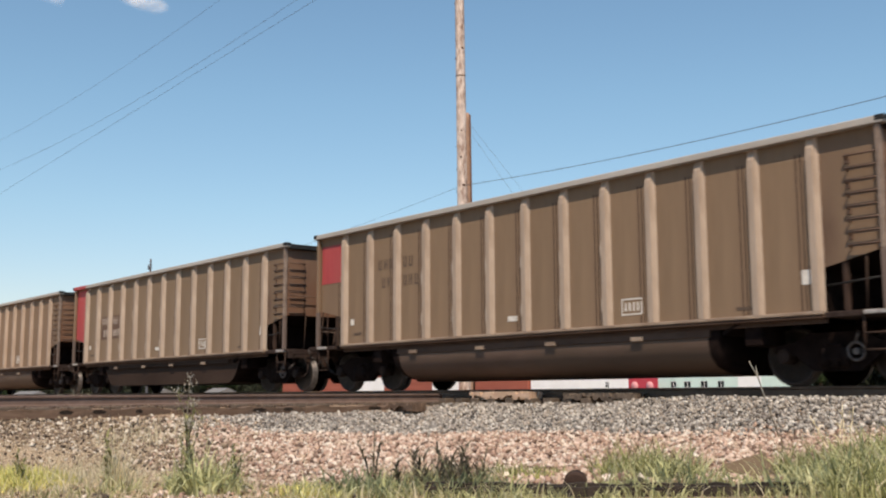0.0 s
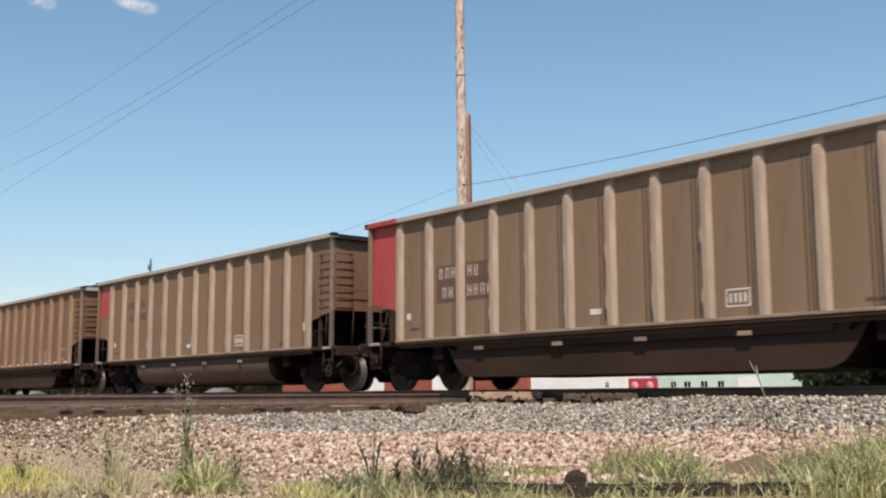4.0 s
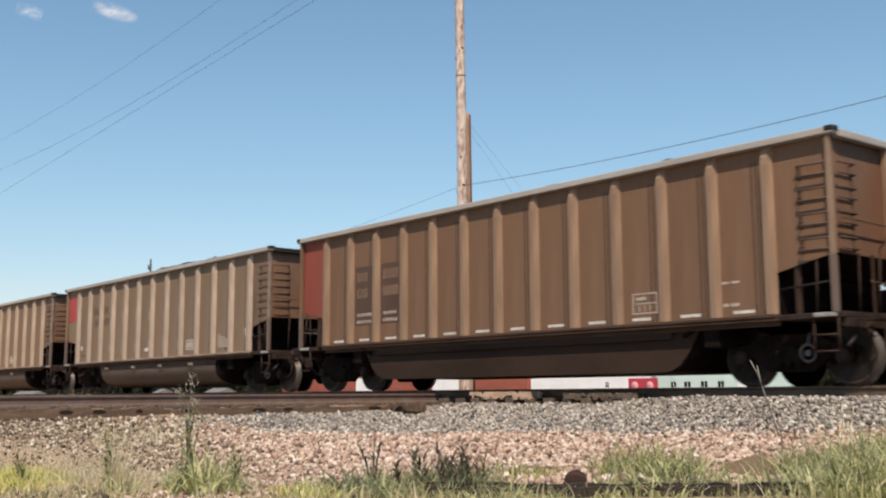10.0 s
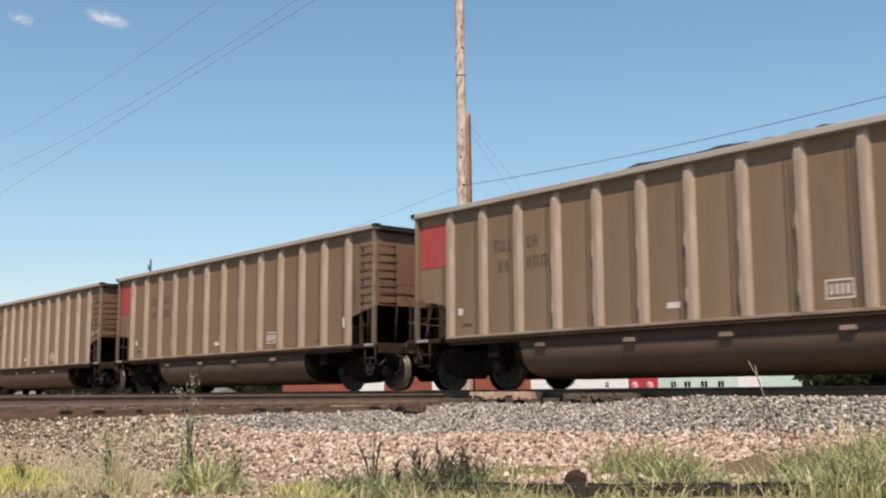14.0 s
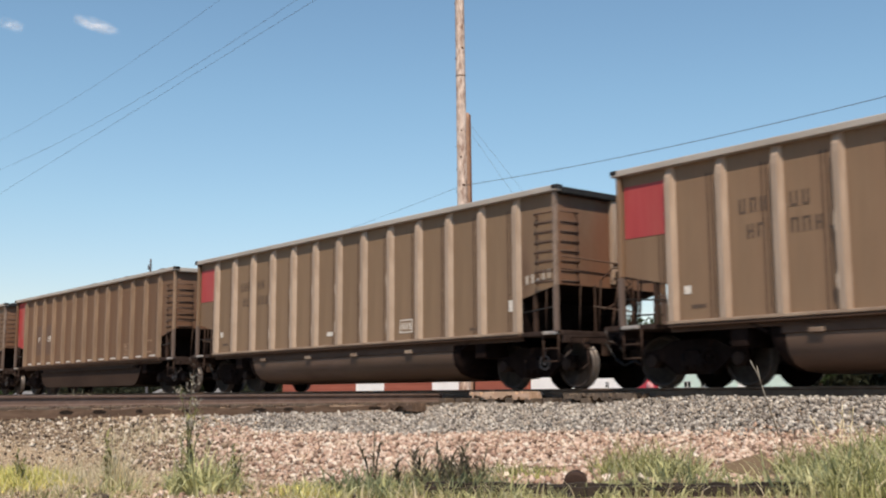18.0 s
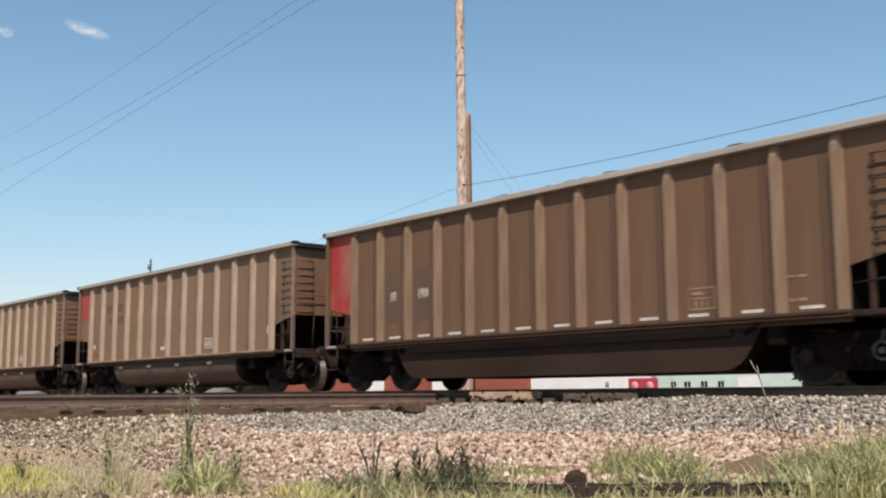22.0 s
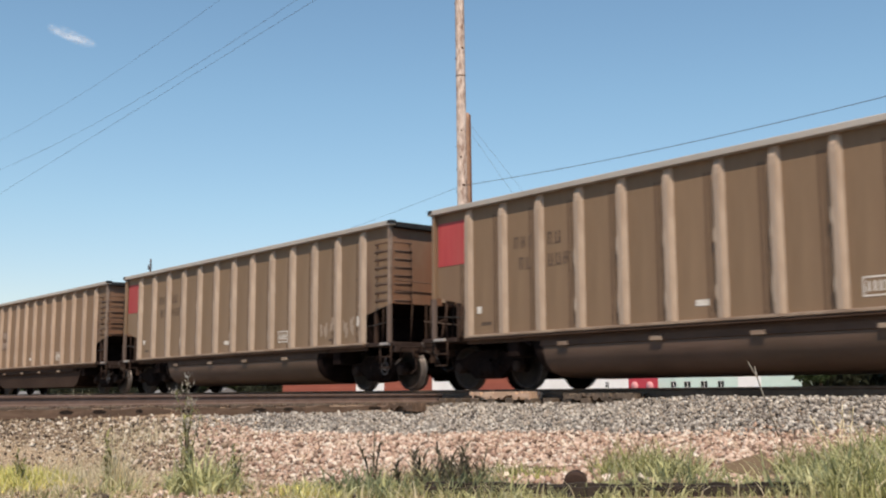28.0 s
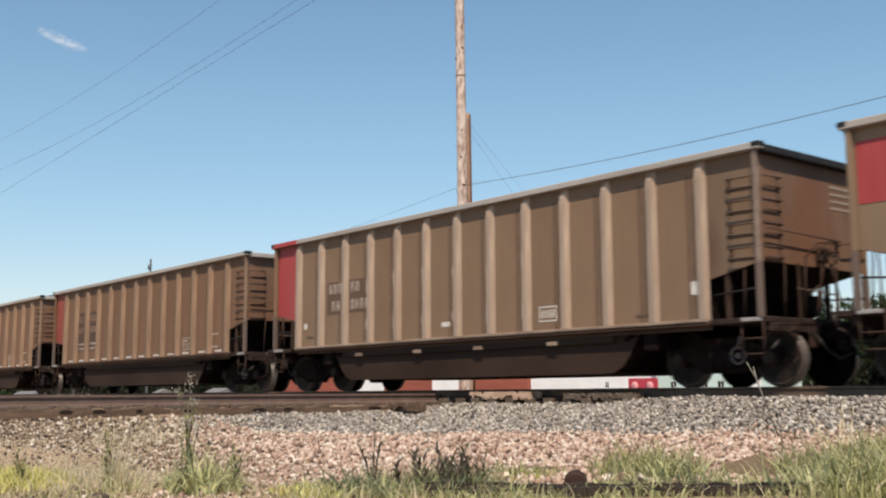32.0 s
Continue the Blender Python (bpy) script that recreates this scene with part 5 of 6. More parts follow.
def build_weeds():
    dark, pale, gr = M["weed_dark"], M["weed_pale"], M["grass"]
    # one dead stalk that leans over the ballast: dark foot, pale forked top
    top = thing("weed_stalk", "thin pale forked weed stalk leaning over the ballast", "weed", at=(-7.2, -4.85, -0.66))
    way, up = Vector((-0.11, -0.33, 0.92)), Vector((0, 0, 1))
    bm = B()
    rod(bm, (0, 0, 0), way * 0.42, 0.008, 6, 0.0065)
    part("lower_stem", bm, M["weed_stem"], top)
    bm = B()
    rod(bm, way * 0.42, way * 0.8, 0.0085, 6, 0.006)
    part("upper_stem", bm, M["seed_pale"], top)
    for k, (u, v) in enumerate(((-0.045, 0.0), (0.0, 0.03), (0.02, -0.02))):
        bm = B()
        a = way * (0.80 - 0.06 * k)
        rod(bm, a, a + way * 0.2 + Vector((u, v, 0.01)), 0.006, 5, 0.004)
        part("fork", bm, M["seed_pale"], top)
    WEEDS.append(top)
    WEEDS.append(weed("tall_weed", "tall thin weed with pale seed heads", -7.02, -12.30, 0.82, 0.16, 7, 18, M["weed_stem"], gr, 33, 0.08, 0.3, 46, M["seed_pale"]))
    weed("dark_weed", "dark stalky weed with narrow leaves", -6.5, -11.1, 0.42, 0.06, 3, 16, dark, dark, 35, 0.12, 0.3)
    for k, (x, y, h) in enumerate(((-5.95, -11.0, 0.30), (-5.8, -10.92, 0.36), (-6.02, -11.15, 0.24), (-5.66, -10.78, 0.3), (-6.0, -10.7, 0.3), (-5.75, -11.05, 0.22))):
        weed("dark_bush", "dark grey-green thistle-like weed", x, y, h, 0.26, 4, 15, dark, dark, 40 + k * 3, 0.15, 0.7)
    for k, (x, y, h) in enumerate(((-7.0, -12.35, 0.42), (-6.75, -12.1, 0.36), (-7.35, -12.75, 0.40), (-8.1, -13.1, 0.3))):
        weed("pale_weed", "pale green weed with upright stems", x, y, h, 0.1, 5, 12, M["weed_pale"], gr, 70 + k * 3, 0.09, 0.25)
    for k, (x, y, h) in enumerate(((-4.6, -8.0, 0.6), (-4.0, -6.9, 0.62), (-3.7, -8.2, 0.55))):
        weed("pale_weed", "straw-coloured seeding grass stem", x, y, h, 0.1, 4, 8, M["grass_dry"], M["grass_dry"], 90 + k * 3, 0.09, 0.4)


build_weeds()


def build_debris():
    # long dark timber half sunk in the grass
    a, b = Vector((-5.75, -11.2, 0)), Vector((-3.1, -8.4, 0))
    mid, ang = (a + b) / 2, math.degrees(math.atan2(b.y - a.y, b.x - a.x))
    top = thing("sunken_timber", "dark rotten timber lying in the grass", "timber", at=(mid.x, mid.y, -0.78), rz=ang)
    L = (b - a).length / 2
    rng = random.Random(77)
    for k, (y0, y1, zt) in enumerate(((-0.10, -0.03, 0.085), (-0.025, 0.045, 0.10), (0.05, 0.11, 0.07))):
        bm = B()
        n = 30
        lo = [(-L + 2 * L * i / n, 0.0) for i in range(n + 1)]
        hi = [(-L + 2 * L * i / n, zt + rng.uniform(-0.014, 0.008)) for i in range(n + 1)]
        prism(bm, lo + hi[::-1], y0, y1)
        part("split_beam", bm, M["rotten"], top)
    # round pipe end
    top = thing("pipe", "short rusty pipe lying among the grass", "pipe", at=(-5.12, -10.42, -0.705), rz=43)
    bm = B()
    lathe(bm, [(0.070, 0.0), (0.082, 0.0), (0.082, 0.34), (0.070, 0.34)], 'y', 24)
    part("pipe_wall", bm, M["rust_dark"], top)
    # black disc stands for the darkness inside the pipe
    bm = B()
    lathe(bm, [(0.001, 0.05), (0.0695, 0.05), (0.0695, 0.07), (0.001, 0.07)], 'y', 24)
    part("pipe_core", bm, M["black"], top)
    # rotten stump end beside it
    top = thing("stump", "dark rotten stump end lying in the grass", "stump", at=(-4.93, -9.98, -0.835), rz=43)
    bm = B()
    seg, rings = 14, []
    for k, (y, r) in enumerate(((0.0, 0.062), (0.02, 0.075), (0.2, 0.078), (0.34, 0.066))):
        rings.append([bm.verts.new((r * 1.15 * math.cos(6.2832 * i / seg) * (1 + 0.12 * noise.noise((i * 0.9, k, 3))), y,
                                    0.085 + r * math.sin(6.2832 * i / seg) * (1 + 0.12 * noise.noise((i * 0.9, k, 8))))) for i in range(seg)])
    for a, b in zip(rings, rings[1:]):
        for i in range(seg):
            bm.faces.new((a[i], a[(i + 1) % seg], b[(i + 1) % seg], b[i]))
    bm.faces.new(rings[0])
    bm.faces.new(rings[-1])
    bmesh.ops.recalc_face_normals(bm, faces=bm.faces[:])
    part("log", bm, M["rotten"], top)
    # leaning board
    top = thing("board", "brown wooden board leaning in the grass", "board", at=(-4.98, -8.62, -0.80), rz=45)
    bm = B()
    soft_box(bm, -0.17, 0.19, -0.025, 0.025, 0, 0.22, 0.008)
    ob = part("plank", bm, M["plank_brown"], top)
    ob.rotation_euler = (radians(-24), radians(-17), 0)


M["rotten"] = surf("rotten_black_timber", (0.012, 0.009, 0.007), (0.045, 0.033, 0.024), 5, 0.9, 0.0, 0.5, 25, (1, 5, 5), vary=0.3)
M["plank_brown"] = surf("brown_board", (0.12, 0.084, 0.052), (0.185, 0.132, 0.082), 4, 0.85, 0.0, 0.3, 25, (1, 1, 6))
build_debris()


# ================= poles and wires =================
def pole(name, label, x, y, z1, r0, r1, mat, lean=(0, 0), seg=16):
    """A tapered wooden pole with checks and knots."""
    top = thing(name, label, "pole", at=(x, y, -0.8))
    bm = B()
    rings = []
    n = 40
    for k in range(n + 1):
        t = k / n
        r = r0 + (r1 - r0) * t
        ring = []
        for i in range(seg):
            a = 2 * math.pi * i / seg
            q = r * (1 + 0.035 * noise.noise((math.cos(a) * 2, math.sin(a) * 2, t * 26 + x)))
            ring.append(bm.verts.new((lean[0] * t + q * math.cos(a), lean[1] * t + q * math.sin(a), t * (z1 + 0.8))))
        rings.append(ring)
    for a, b in zip(rings, rings[1:]):
        for i in range(seg):
            bm.faces.new((a[i], a[(i + 1) % seg], b[(i + 1) % seg], b[i])).smooth = True
    bm.faces.new(rings[-1])
    part("shaft", bm, mat, top)
    return top


def wire(name, label, a, b, r=0.008, sag=0.0):
    """A hanging cable from a to b."""
    bm = B()
    a, b = Vector(a), Vector(b)
    pts = []
    for k in range(41):
        t = k / 40
        p = a.lerp(b, t)
        p.z -= sag * 4 * t * (1 - t)
        pts.append(p)
    tube(bm, pts, r)
    ob = new(name, mesh_of(name, bm, M["wire"]))
    return tagged(ob, label, "wire", "overhead wires")


def build_poles():
    p = pole("utility_pole", "tall weathered wooden utility pole", -27.84, 8.0, 21.2, 0.195, 0.145, M["pole"], (-0.22, 0))
    for z in (11.03,):
        bm = B()
        r = 0.195 - 0.05 * (z + 0.8) / 22 + 0.006
        lathe(bm, [(r - 0.02, 0), (r, 0.0), (r, 0.04), (r - 0.02, 0.04)], 'z', 18)
        part("steel_band", bm, M["rail"], p, at=(-0.22 * (z + 0.8) / 22, 0, z + 0.8))
    # knots and bolt heads on the side towards the road
    rng = random.Random(12)
    for z, a in ((13.75, 200), (12.05, 330), (11.7, 215), (9.05, 300), (8.5, 215), (8.1, 290), (7.7, 205), (7.1, 318), (6.9, 210), (15.2, 300), (16.4, 220)):
        r, a = 0.195 - 0.05 * (z + 0.8) / 22, radians(a + 20)
        bm = B()
        rod(bm, (0, 0, 0), (0.03 * math.cos(a), 0.03 * math.sin(a), 0), rng.uniform(0.035, 0.06), 8, 0.02)
        part("knot", bm, M["knot"], p, at=(-0.22 * (z + 0.8) / 22 + (r - 0.008) * math.cos(a), (r - 0.008) * math.sin(a), z + 0.8))
    stub = pole("stub_pole", "brown stub pole strapped beside the utility pole", -27.90, 8.26, 9.75, 0.135, 0.12, M["pole_stub"], (-0.09, 0))
    # dark strip added for the shaded right edge of the stub
    bm = B()
    rod(bm, (0.11, 0.095, 0.3), (0.01, 0.085, 10.5), 0.04, 8)
    part("conduit", bm, M["knot"], stub, "dark strip for the shaded edge of the stub pole")
    pole("utility_pole", "plain wooden utility pole down the line", -110.0, 8.0, 21.0, 0.185, 0.125, M["pole"])
    pole("utility_pole", "plain wooden utility pole down the line", 12.0, 8.0, 10.0, 0.17, 0.13, M["pole"])
    f = pole("far_pole", "distant utility pole seen over the train", -76.1, 18.0, 10.15, 0.10, 0.075, M["wire"], seg=10)
    bm = B()
    soft_box(bm, -0.42, 0.1, -0.05, 0.05, 10.2, 10.32, 0.01)
    rod(bm, (-0.36, 0, 10.3), (-0.36, 0, 10.55), 0.06, 8)
    part("insulator_arm", bm, M["wire"], f)
    wire("guy_wire", "thin steel guy wire", (-27.82, 8.33, 9.3), (-18.3, 8.33, -0.76), 0.004)
    wire("guy_wire", "thin steel guy wire", (-27.82, 8.33, 9.0), (-19.4, 8.33, -0.76), 0.004)
    wire("service_cable", "black service cable along the pole line", (-27.74, 8.0, 7.1), (12.0, 8.0, 8.83), 0.010, 0.97)
    wire("service_cable", "black service cable dropping to the yard", (-28.0, 8.0, 7.1), (-76.1, 18.0, 7.6), 0.006, 0.3)
    wire("power_line", "thin overhead power line", (-28.05, 8.0, 20.9), (-110, 8.0, 20.7), 0.007, 2.16)
    wire("power_line", "thin overhead power line", (-28.03, 8.0, 18.1), (-110, 8.0, 18.6), 0.008, 2.09)
    wire("power_line", "thin overhead power line", (-28.03, 8.0, 17.2), (-110, 8.0, 13.2), 0.008, 0.0)


build_poles()

# ================= far side: buildings and trees =================
M["brick_red"] = surf("red_siding", (0.30, 0.085, 0.055), (0.38, 0.12, 0.08), 0.8, 0.8, 0.0, 0.1, 12, (0.3, 1, 3), c=(0.22, 0.07, 0.05), cmix=0.5, cscale=0.2)
M["white_wall"] = surf("white_wall", (0.84, 0.84, 0.83), (0.90, 0.90, 0.89), 0.8, 0.7, 0.0, 0.05, 12, c=(0.75, 0.75, 0.73), cmix=0.4, cscale=0.3)
M["mint"] = surf("mint_wall", (0.56, 0.72, 0.66), (0.64, 0.79, 0.73), 0.6, 0.8, 0.0, 0.05, 12, c=(0.55, 0.66, 0.6), cmix=0.4, cscale=0.2)
M["roof"] = surf("grey_roof", (0.16, 0.155, 0.15), (0.22, 0.21, 0.20), 1.5, 0.8, 0.0, 0.2, 12)
M["sign_red"] = surf("red_sign", (0.42, 0.04, 0.06), (0.50, 0.055, 0.08), 2, 0.6, 0.0, 0.0, 12)
M["sign_pink"] = surf("pink_sign_shapes", (0.62, 0.25, 0.27), (0.7, 0.34, 0.34), 2, 0.6, 0.0, 0.0, 12)
gl = bpy.data.materials.new("window_glass")
gl.use_nodes = True
gl.node_tree.nodes["Principled BSDF"].inputs["Base Color"].default_value = (0.02, 0.025, 0.03, 1)
gl.node_tree.nodes["Principled BSDF"].inputs["Roughness"].default_value = 0.08
M["glass"] = gl


def building(name, label, x0, x1, y0, depth, h, mat, windows=(), doors=(), boards=0):
    """A low building, its front facing the track; windows and doors are (x, z, w, h) on the front."""
    top = thing(name, label, "building", at=(x0, y0, -0.75))
    w = x1 - x0
    bm = B()
    cuts = sorted(windows)
    quad_box(bm, 0, w, 0.25, depth, 0, h)
    # front wall in strips so that the openings go through
    xs = [0.0]
    for (cx, cz, cw, ch) in cuts:
        a, b = cx - x0 - cw / 2, cx - x0 + cw / 2
        quad_box(bm, xs[-1], a, 0, 0.25, 0, h)
        quad_box(bm, a, b, 0, 0.25, 0, cz + 0.75 - ch / 2)
        quad_box(bm, a, b, 0, 0.25, cz + 0.75 + ch / 2, h)
        xs.append(b)
    quad_box(bm, xs[-1], w, 0, 0.25, 0, h)
    part("wall", bm, mat, top)
    for k in range(boards):
        bm = B()
        z = h * (k + 0.5) / boards
        quad_box(bm, 0, w, -0.03, 0, z - 0.06, z + 0.06)
        part("siding_board", bm, mat, top)
    bm = B()
    prism(bm, [(-0.5, h), (depth + 0.5, h), (depth + 0.5, h + 0.2), (depth / 2, h + 1.3), (-0.5, h + 0.2)], -0.4, w + 0.4, 'x')
    part("roof", bm, M["roof"], top)
    for (cx, cz, cw, ch) in cuts:
        a, z = cx - x0, cz + 0.75
        bm = B()
        quad_box(bm, a - cw / 2, a + cw / 2, 0.10, 0.12, z - ch / 2, z + ch / 2)
        win = part("window", bm, M["glass"], top)
        bm = B()
        quad_box(bm, a - cw / 2, a + cw / 2, 0.04, 0.10, z - ch / 2, z - ch / 2 + 0.06)
        quad_box(bm, a - cw / 2, a + cw / 2, 0.04, 0.10, z + ch / 2 - 0.06, z + ch / 2)
        quad_box(bm, a - 0.03, a + 0.03, 0.04, 0.10, z - ch / 2, z + ch / 2)
        part("window_frame", bm, M["white_wall"], win)
    for (cx, cw, ch, dm) in doors:
        a = cx - x0
        bm = B()
        quad_box(bm, a - cw / 2, a + cw / 2, -0.06, -0.01, 0, ch)
        dr = part("roller_door", bm, dm, top)
        for k in range(5):
            bm = B()
            z = ch * (k + 1) / 6
            quad_box(bm, a - cw / 2, a + cw / 2, -0.075, -0.06, z - 0.03, z + 0.03)
            part("door_slat", bm, dm, dr)
    return top


def build_far_side():
    building("red_warehouse", "long red warehouse with white roller doors", -227.5, -141.6, 120, 18, 5.5, M["brick_red"],
             doors=((-191.0, 10.5, 4.2, M["white_wall"]), (-165.2, 8.3, 4.2, M["white_wall"])), boards=7)
    building("white_warehouse", "low white warehouse wall", -141.4, -112.0, 120.5, 18, 5.2, M["white_wall"], boards=6,
             windows=((-123.0, 1.3, 0.8, 1.0),))
    building("mint_building", "mint-green single-storey building with small windows", -112.0, -84.9, 120, 14, 5.0, M["mint"],
             windows=((-108.6, 1.2, 1.1, 1.0), (-105.9, 1.2, 1.3, 1.0), (-102.7, 1.2, 1.3, 1.0), (-99.6, 1.2, 1.2, 1.0)),
             doors=((-94.5, 4.0, 3.0, M["white_wall"]),))
    sg = thing("sign_board", "red sign board with pale round shapes", "sign", at=(-112.2, 117.0, -0.75))
    bm = B()
    soft_box(bm, -3.0, 3.0, -0.05, 0.05, 0.9, 3.0, 0.02)
    part("board", bm, M["sign_red"], sg)
    for x in (-1.7, 1.4):
        bm = B()
        lathe(bm, [(0.001, -0.09), (0.75, -0.09), (0.75, -0.06), (0.001, -0.06)], 'y', 20)
        part("round_shape", bm, M["sign_pink"], sg, at=(x, 0, 1.75))
    for x in (-2.5, 2.5):
        bm = B()
        rod(bm, (x, 0.1, 0), (x, 0.1, 3.0), 0.07, 8)
        part("post", bm, M["black"], sg)
    # parked white box trailers and a shed along the far yard
    for k, (x, w, m) in enumerate(((-240, 7, "white_wall"), (-270, 3, "white_wall"), (-384, 20, "white_wall"))):
        building("yard_shed", "small pale shed in the far yard", x, x + w, 106, 4, 1.15, M[m])


build_far_side()

M["bark"] = surf("bark", (0.07, 0.05, 0.035), (0.12, 0.09, 0.065), 4, 0.9, 0.0, 0.5, 12, (3, 3, 0.6))
M["leaf_dark"] = leafy("hedge_leaf", (0.012, 0.015, 0.008), (0.026, 0.030, 0.015), thin=0.15)
M["leaf"] = leafy("tree_leaf", (0.028, 0.046, 0.017), (0.062, 0.09, 0.034))


def tree_meshes(seed, h):
    rng = random.Random(seed)
    bm = B()
    pts = [Vector((0, 0, 0))]
    for k in range(5):
        pts.append(pts[-1] + Vector((rng.uniform(-0.2, 0.2), rng.uniform(-0.2, 0.2), h * 0.12)))
    for k, (a, b) in enumerate(zip(pts, pts[1:])):
        rod(bm, a, b, 0.26 - 0.035 * k, 9, 0.26 - 0.035 * (k + 1))
    ends = []
    for k in range(13):
        a = pts[rng.randrange(2, 6)]
        az, up = rng.uniform(0, 6.28), rng.uniform(0.15, 1.25)
        d = Vector((math.cos(az) * math.cos(up), math.sin(az) * math.cos(up), math.sin(up)))
        b = a + d * h * rng.uniform(0.2, 0.38)
        rod(bm, a, b, 0.10, 6, 0.03)
        ends.append(b)
        ends.append(a.lerp(b, 0.6))
    trunk = mesh_of("trunk", bm, M["bark"])
    v, f = [], []
    for e in ends:
        n = rng.randrange(260, 380)
        R = h * rng.uniform(0.08, 0.14)
        for _ in range(n):
            d = Vector((rng.gauss(0, 1), rng.gauss(0, 1), rng.gauss(0, 0.75)))
            p = e + d.normalized() * R * rng.random() ** 0.4
            q = Euler((rng.uniform(0, 6), rng.uniform(0, 6), rng.uniform(0, 6))).to_matrix()
            s = rng.uniform(0.17, 0.32)
            i = len(v)
            v += [tuple(p + q @ Vector(c)) for c in ((-s, 0, 0), (0, -s * 0.5, 0.03), (s, 0, 0), (0, s * 0.5, 0.03))]
            f.append((i, i + 1, i + 2, i + 3))
    me = bpy.data.meshes.new("crown")
    me.from_pydata(v, [], f)
    me.materials.append(M["leaf"])
    return trunk, me


def build_trees():
    kinds = [tree_meshes(s, h) for s, h in ((61, 13), (62, 10), (63, 15), (64, 8))]
    rng = random.Random(8)
    spots = [(-150 + 9 * i + rng.uniform(-3, 3), 150 + rng.uniform(-6, 25)) for i in range(12)]
    spots += [(-78, 112), (-70, 118), (-60, 108), (-84, 128), (-52, 115), (-66, 135), (-45, 125)]
    spots += [(-246 - 8 * i, 116 + rng.uniform(-4, 10)) for i in range(4)] + [(-330, 130), (-380, 140), (-420, 135), (-460, 150), (-520, 150)]
    near = [(-146 + 6.2 * i + rng.uniform(-2, 2), 141 + rng.uniform(-2, 9)) for i in range(13)]
    spots += near
    for i, (x, y) in enumerate(spots):
        trunk, crown = kinds[2 if (x, y) in near else rng.randrange(4)]
        t = thing("tree", "leafy green deciduous tree behind the yard", "tree", "background trees", at=(x, y, -0.8), rz=rng.uniform(0, 360))
        part("trunk", trunk, None, t)
        part("crown", crown, None, t)
        k = rng.uniform(1.0, 1.24) if (x, y) in near else rng.uniform(0.8, 1.15)
        t.scale = (k, k, k)
    # dense dark hedge along the far yard
    v, f = [], []
    for _ in range(15000):
        x = rng.uniform(-640, -229) if rng.random() < 0.8 else rng.uniform(-84.5, -35)
        y = 122 + rng.gauss(0, 2.5)
        z = -0.8 + rng.random() * (4.6 + 1.6 * noise.noise((x * 0.06, 0, 0)))
        s = rng.uniform(0.5, 1.0)
        q = Euler((rng.uniform(0, 6), rng.uniform(0, 6), rng.uniform(0, 6))).to_matrix()
        i = len(v)
        v += [tuple(Vector((x, y, z)) + q @ Vector(c)) for c in ((-s, 0, 0), (0, -s * 0.6, 0.2), (s, 0, 0), (0, s * 0.6, 0.2))]
        f.append((i, i + 1, i + 2, i + 3))
    me = bpy.data.meshes.new("hedge")
    me.from_pydata(v, [], f)
    me.materials.append(M["leaf_dark"])
    tagged(new("hedge", me), "dense dark hedge along the far yard", "hedge", kind="stuff")
    # low far woods closing the horizon
    v, f = [], []
    for _ in range(26000):
        a = rng.uniform(-2.6, 2.6)
        d = rng.uniform(420, 520)
        x, y = d * math.sin(a), d * math.cos(a)
        z = -0.7 + rng.random() ** 1.6 * (7 + 4 * noise.noise((a * 9, 0, 0)))
        s = rng.uniform(0.8, 1.9)
        q = Euler((rng.uniform(0, 6), rng.uniform(0, 6), rng.uniform(0, 6))).to_matrix()
        i = len(v)
        v += [tuple(Vector((x, y, z)) + q @ Vector(c)) for c in ((-s, 0, 0), (0, -s * 0.6, 0.2), (s, 0, 0), (0, s * 0.6, 0.2))]
        f.append((i, i + 1, i + 2, i + 3))
    me = bpy.data.meshes.new("far_woods")
    me.from_pydata(v, [], f)
    me.materials.append(M["leaf"])
    tagged(new("far_woods", me), "low line of distant trees", "woods", kind="stuff")


build_trees()

# ================= clouds =================
cm = bpy.data.materials.new("thin_cloud")
cm.use_nodes = True
_n, _l = cm.node_tree.nodes, cm.node_tree.links
_bs = _n["Principled BSDF"]
_bs.inputs["Base Color"].default_value = (0.95, 0.95, 0.95, 1)
_bs.inputs["Roughness"].default_value = 1.0
_tc = _n.new("ShaderNodeTexCoord")
_no = _n.new("ShaderNodeTexNoise")
_no.inputs["Scale"].default_value = 0.045
_no.inputs["Detail"].default_value = 6
_l.new(_tc.outputs["Object"], _no.inputs["Vector"])
_gm = _n.new("ShaderNodeMapping")
_gm.inputs["Scale"].default_value = (1 / 46, 1 / 46, 1 / 16)
_l.new(_tc.outputs["Object"], _gm.inputs["Vector"])
_gr = _n.new("ShaderNodeTexGradient")
_gr.gradient_type = 'SPHERICAL'
_l.new(_gm.outputs[0], _gr.inputs["Vector"])
_mu = _n.new("ShaderNodeMath")
_mu.operation = 'MULTIPLY'
_l.new(_gr.outputs["Fac"], _mu.inputs[0])
_rp = _n.new("ShaderNodeMapRange")
_rp.inputs[1].default_value, _rp.inputs[2].default_value, _rp.inputs[3].default_value, _rp.inputs[4].default_value = 0.36, 0.78, 0.0, 0.62
_l.new(_no.outputs["Fac"], _rp.inputs[0])
_l.new(_rp.outputs[0], _mu.inputs[1])
_cl = _n.new("ShaderNodeClamp")
_cl.inputs["Max"].default_value = 0.26
_l.new(_mu.outputs[0], _cl.inputs[0])
_l.new(_cl.outputs[0], _bs.inputs["Alpha"])


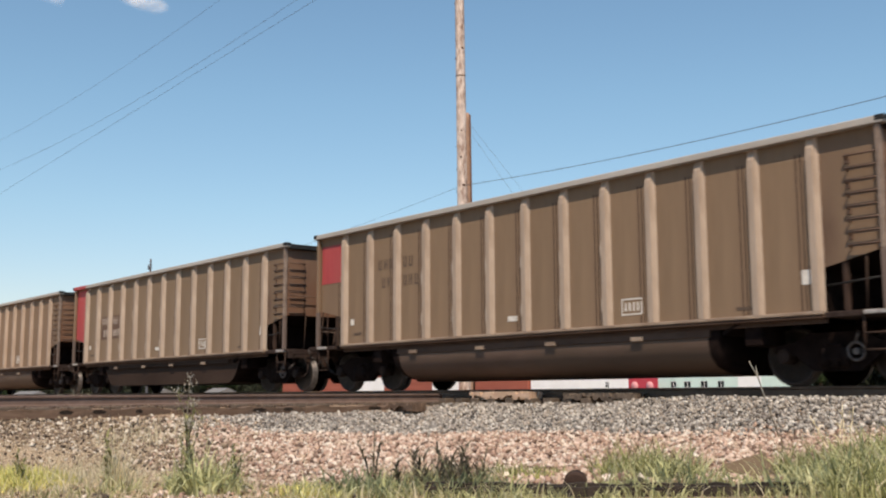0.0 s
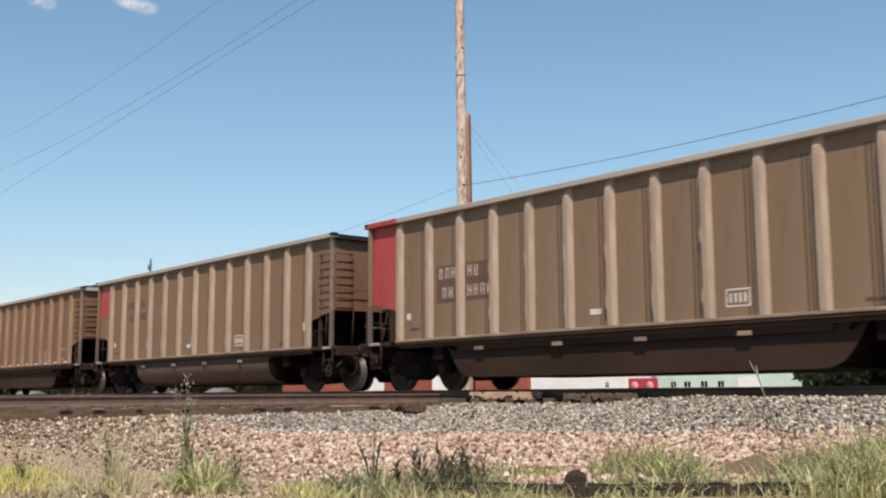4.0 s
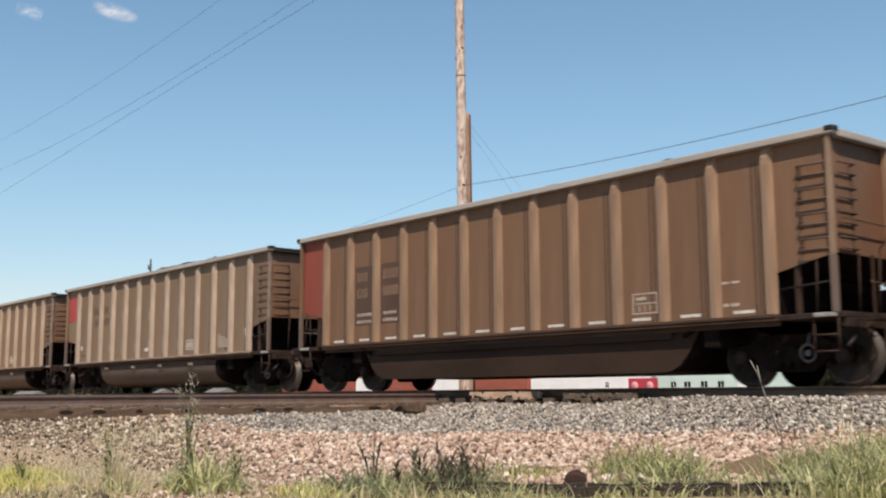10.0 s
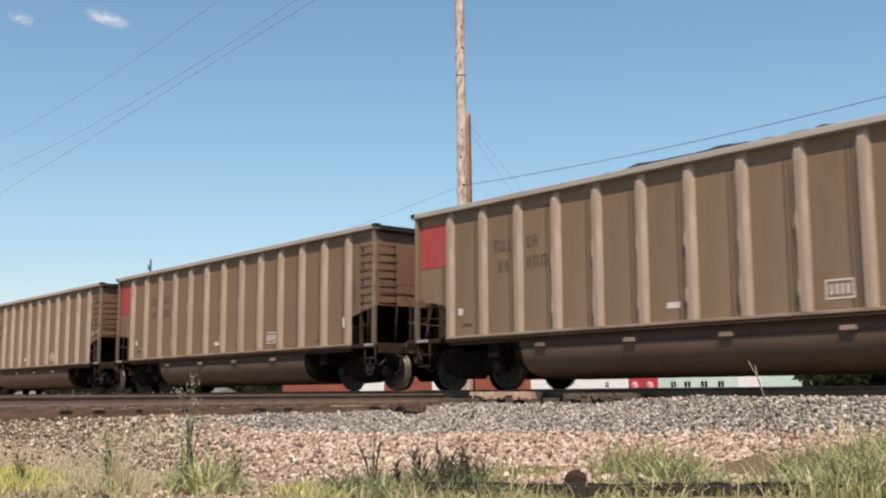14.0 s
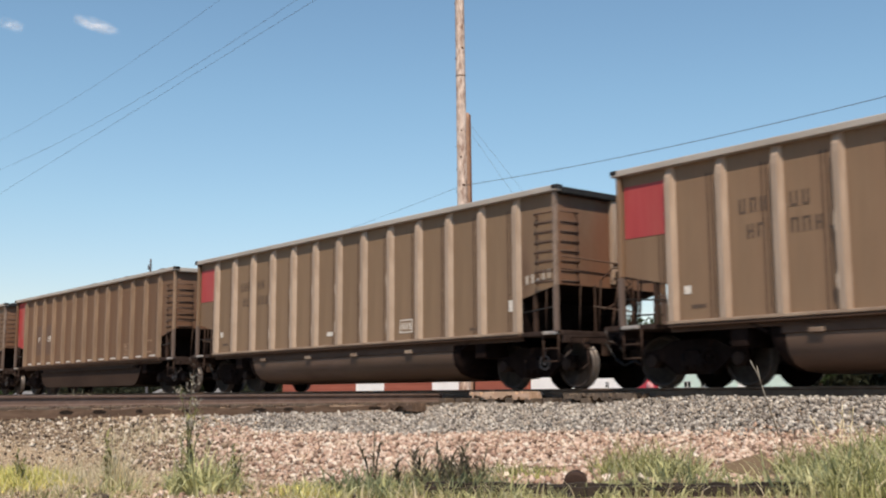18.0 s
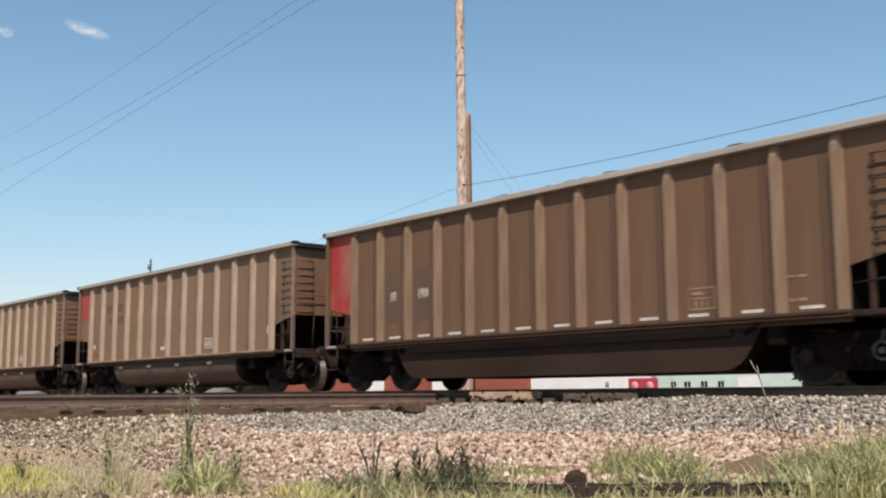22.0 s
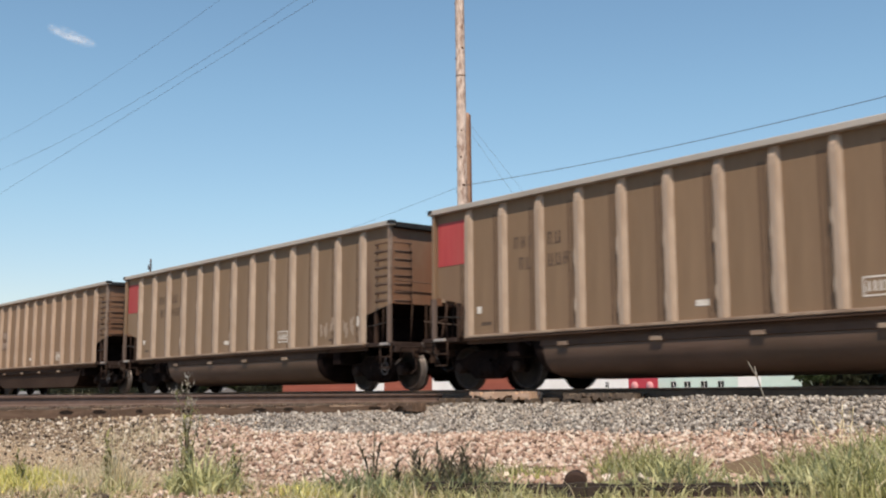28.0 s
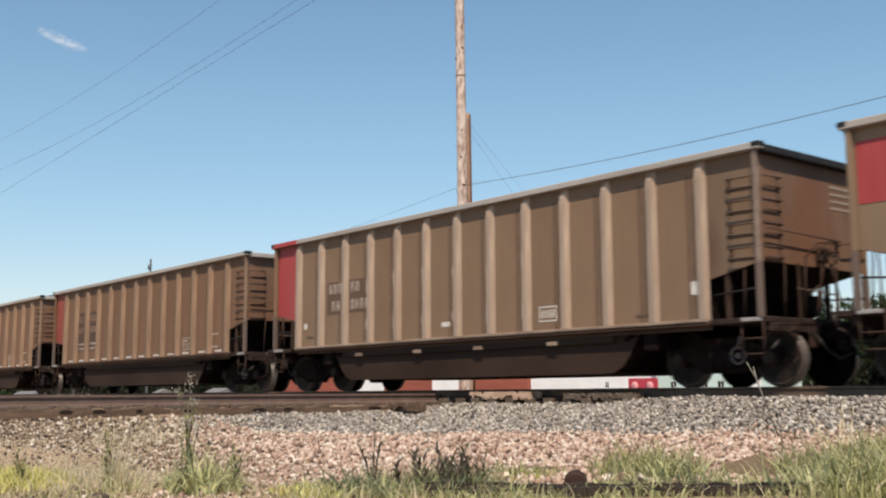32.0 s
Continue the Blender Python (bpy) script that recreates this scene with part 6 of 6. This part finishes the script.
def build_cloud(label, width, high, seed, layers=3):
    """Layered wisps of thin cloud, wide across the view."""
    ob = thing("cloud", label, "cloud")
    for k in range(layers):
        bm = B()
        n, m = 18, 10
        g = []
        for i in range(n + 1):
            row = []
            for j in range(m + 1):
                u, v = -1 + 2 * i / n, -1 + 2 * j / m
                x, z = u * width * (1 - 0.12 * k), v * high * (1 - 0.12 * k)
                row.append(bm.verts.new((x, (k - 1) * 5 + 4 * noise.noise((u * 2, v * 2, seed + k)), z)))
            g.append(row)
        for i in range(n):
            for j in range(m):
                bm.faces.new((g[i][j], g[i + 1][j], g[i + 1][j + 1], g[i][j + 1])).smooth = True
        part("wisp", bm, cm, ob)
    return ob


CLOUD = build_cloud("small thin white cloud drifting in blue sky", 46, 20, 3)
SHRED = build_cloud("faint shred of white cloud in blue sky", 24, 16, 5, 1)

# ================= moving things =================
TRAIN_X = [-22.14, -17.63, -13.07, -8.45, -3.78, 0.96, 5.76, 10.62, 15.55, 20.55, 25.61, 30.74, 35.93, 41.19, 46.51, 51.91, 57.37,
           62.89, 68.49, 74.15, 79.87, 85.66, 91.52, 97.44, 103.42, 109.47, 115.58, 121.75, 128.0, 134.31, 140.71, 147.2, 153.79]


def train_x(t):
    """Position of the reference car end, smooth between whole seconds."""
    i = min(int(t), 31)
    u = t - i
    p = TRAIN_X
    m0 = (p[i + 1] - p[i - 1]) / 2 if i > 0 else p[1] - p[0] - 0.03
    m1 = (p[i + 2] - p[i]) / 2 if i < 31 else p[32] - p[31] + 0.03
    return ((2 * u ** 3 - 3 * u ** 2 + 1) * p[i] + (u ** 3 - 2 * u ** 2 + u) * m0 + (-2 * u ** 3 + 3 * u ** 2) * p[i + 1] + (u ** 3 - u ** 2) * m1)


def motions():
    for n, kind, car in CARS:
        walk(car, [(t, pose(train_x(t) - n * PITCHLEN + HALF, 0, 0)) for t in range(33)])
        for w in [c for c in car.children if c.name.startswith("wheelset")]:
            ax = w.location.x
            walk(w, [(k * 0.1, pose(ax, 0, WR, 0, math.degrees((train_x(k * 0.1) + ax * 1.7) / WR), 0)) for k in range(321)])

    # weeds sway a little in the wind
    for k, w in enumerate(WEEDS):
        base = w.matrix_basis.copy()
        walk(w, [(t * 0.8, base @ pose(0, 0, 0, 1.1 * math.sin(t * 1.3 + k) + 0.6 * math.sin(t * 2.9), 1.3 * math.sin(t * 1.7 + 2 * k), 0)) for t in range(41)])
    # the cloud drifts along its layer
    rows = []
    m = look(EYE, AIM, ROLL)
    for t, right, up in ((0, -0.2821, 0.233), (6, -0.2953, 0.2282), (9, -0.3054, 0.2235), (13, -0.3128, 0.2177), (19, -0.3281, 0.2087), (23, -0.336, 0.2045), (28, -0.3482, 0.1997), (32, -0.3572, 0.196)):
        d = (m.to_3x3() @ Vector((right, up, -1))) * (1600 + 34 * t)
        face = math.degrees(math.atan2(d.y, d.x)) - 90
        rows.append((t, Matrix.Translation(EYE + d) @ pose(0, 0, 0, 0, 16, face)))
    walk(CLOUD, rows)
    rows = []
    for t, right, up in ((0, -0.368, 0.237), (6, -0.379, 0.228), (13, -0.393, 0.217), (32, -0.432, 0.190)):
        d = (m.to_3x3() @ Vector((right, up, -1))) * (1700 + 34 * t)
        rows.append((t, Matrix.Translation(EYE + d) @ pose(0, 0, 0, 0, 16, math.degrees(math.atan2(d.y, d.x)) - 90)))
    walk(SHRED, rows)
    for k, w in enumerate([c for c in CLOUD.children if c.name.startswith("wisp")]):
        walk(w, [(0, pose(0, 0, 0)), (12, pose(4 - 4 * k, 0, 0)), (32, pose(26 - 26 * k, 0, 5 * k - 5))])


motions()
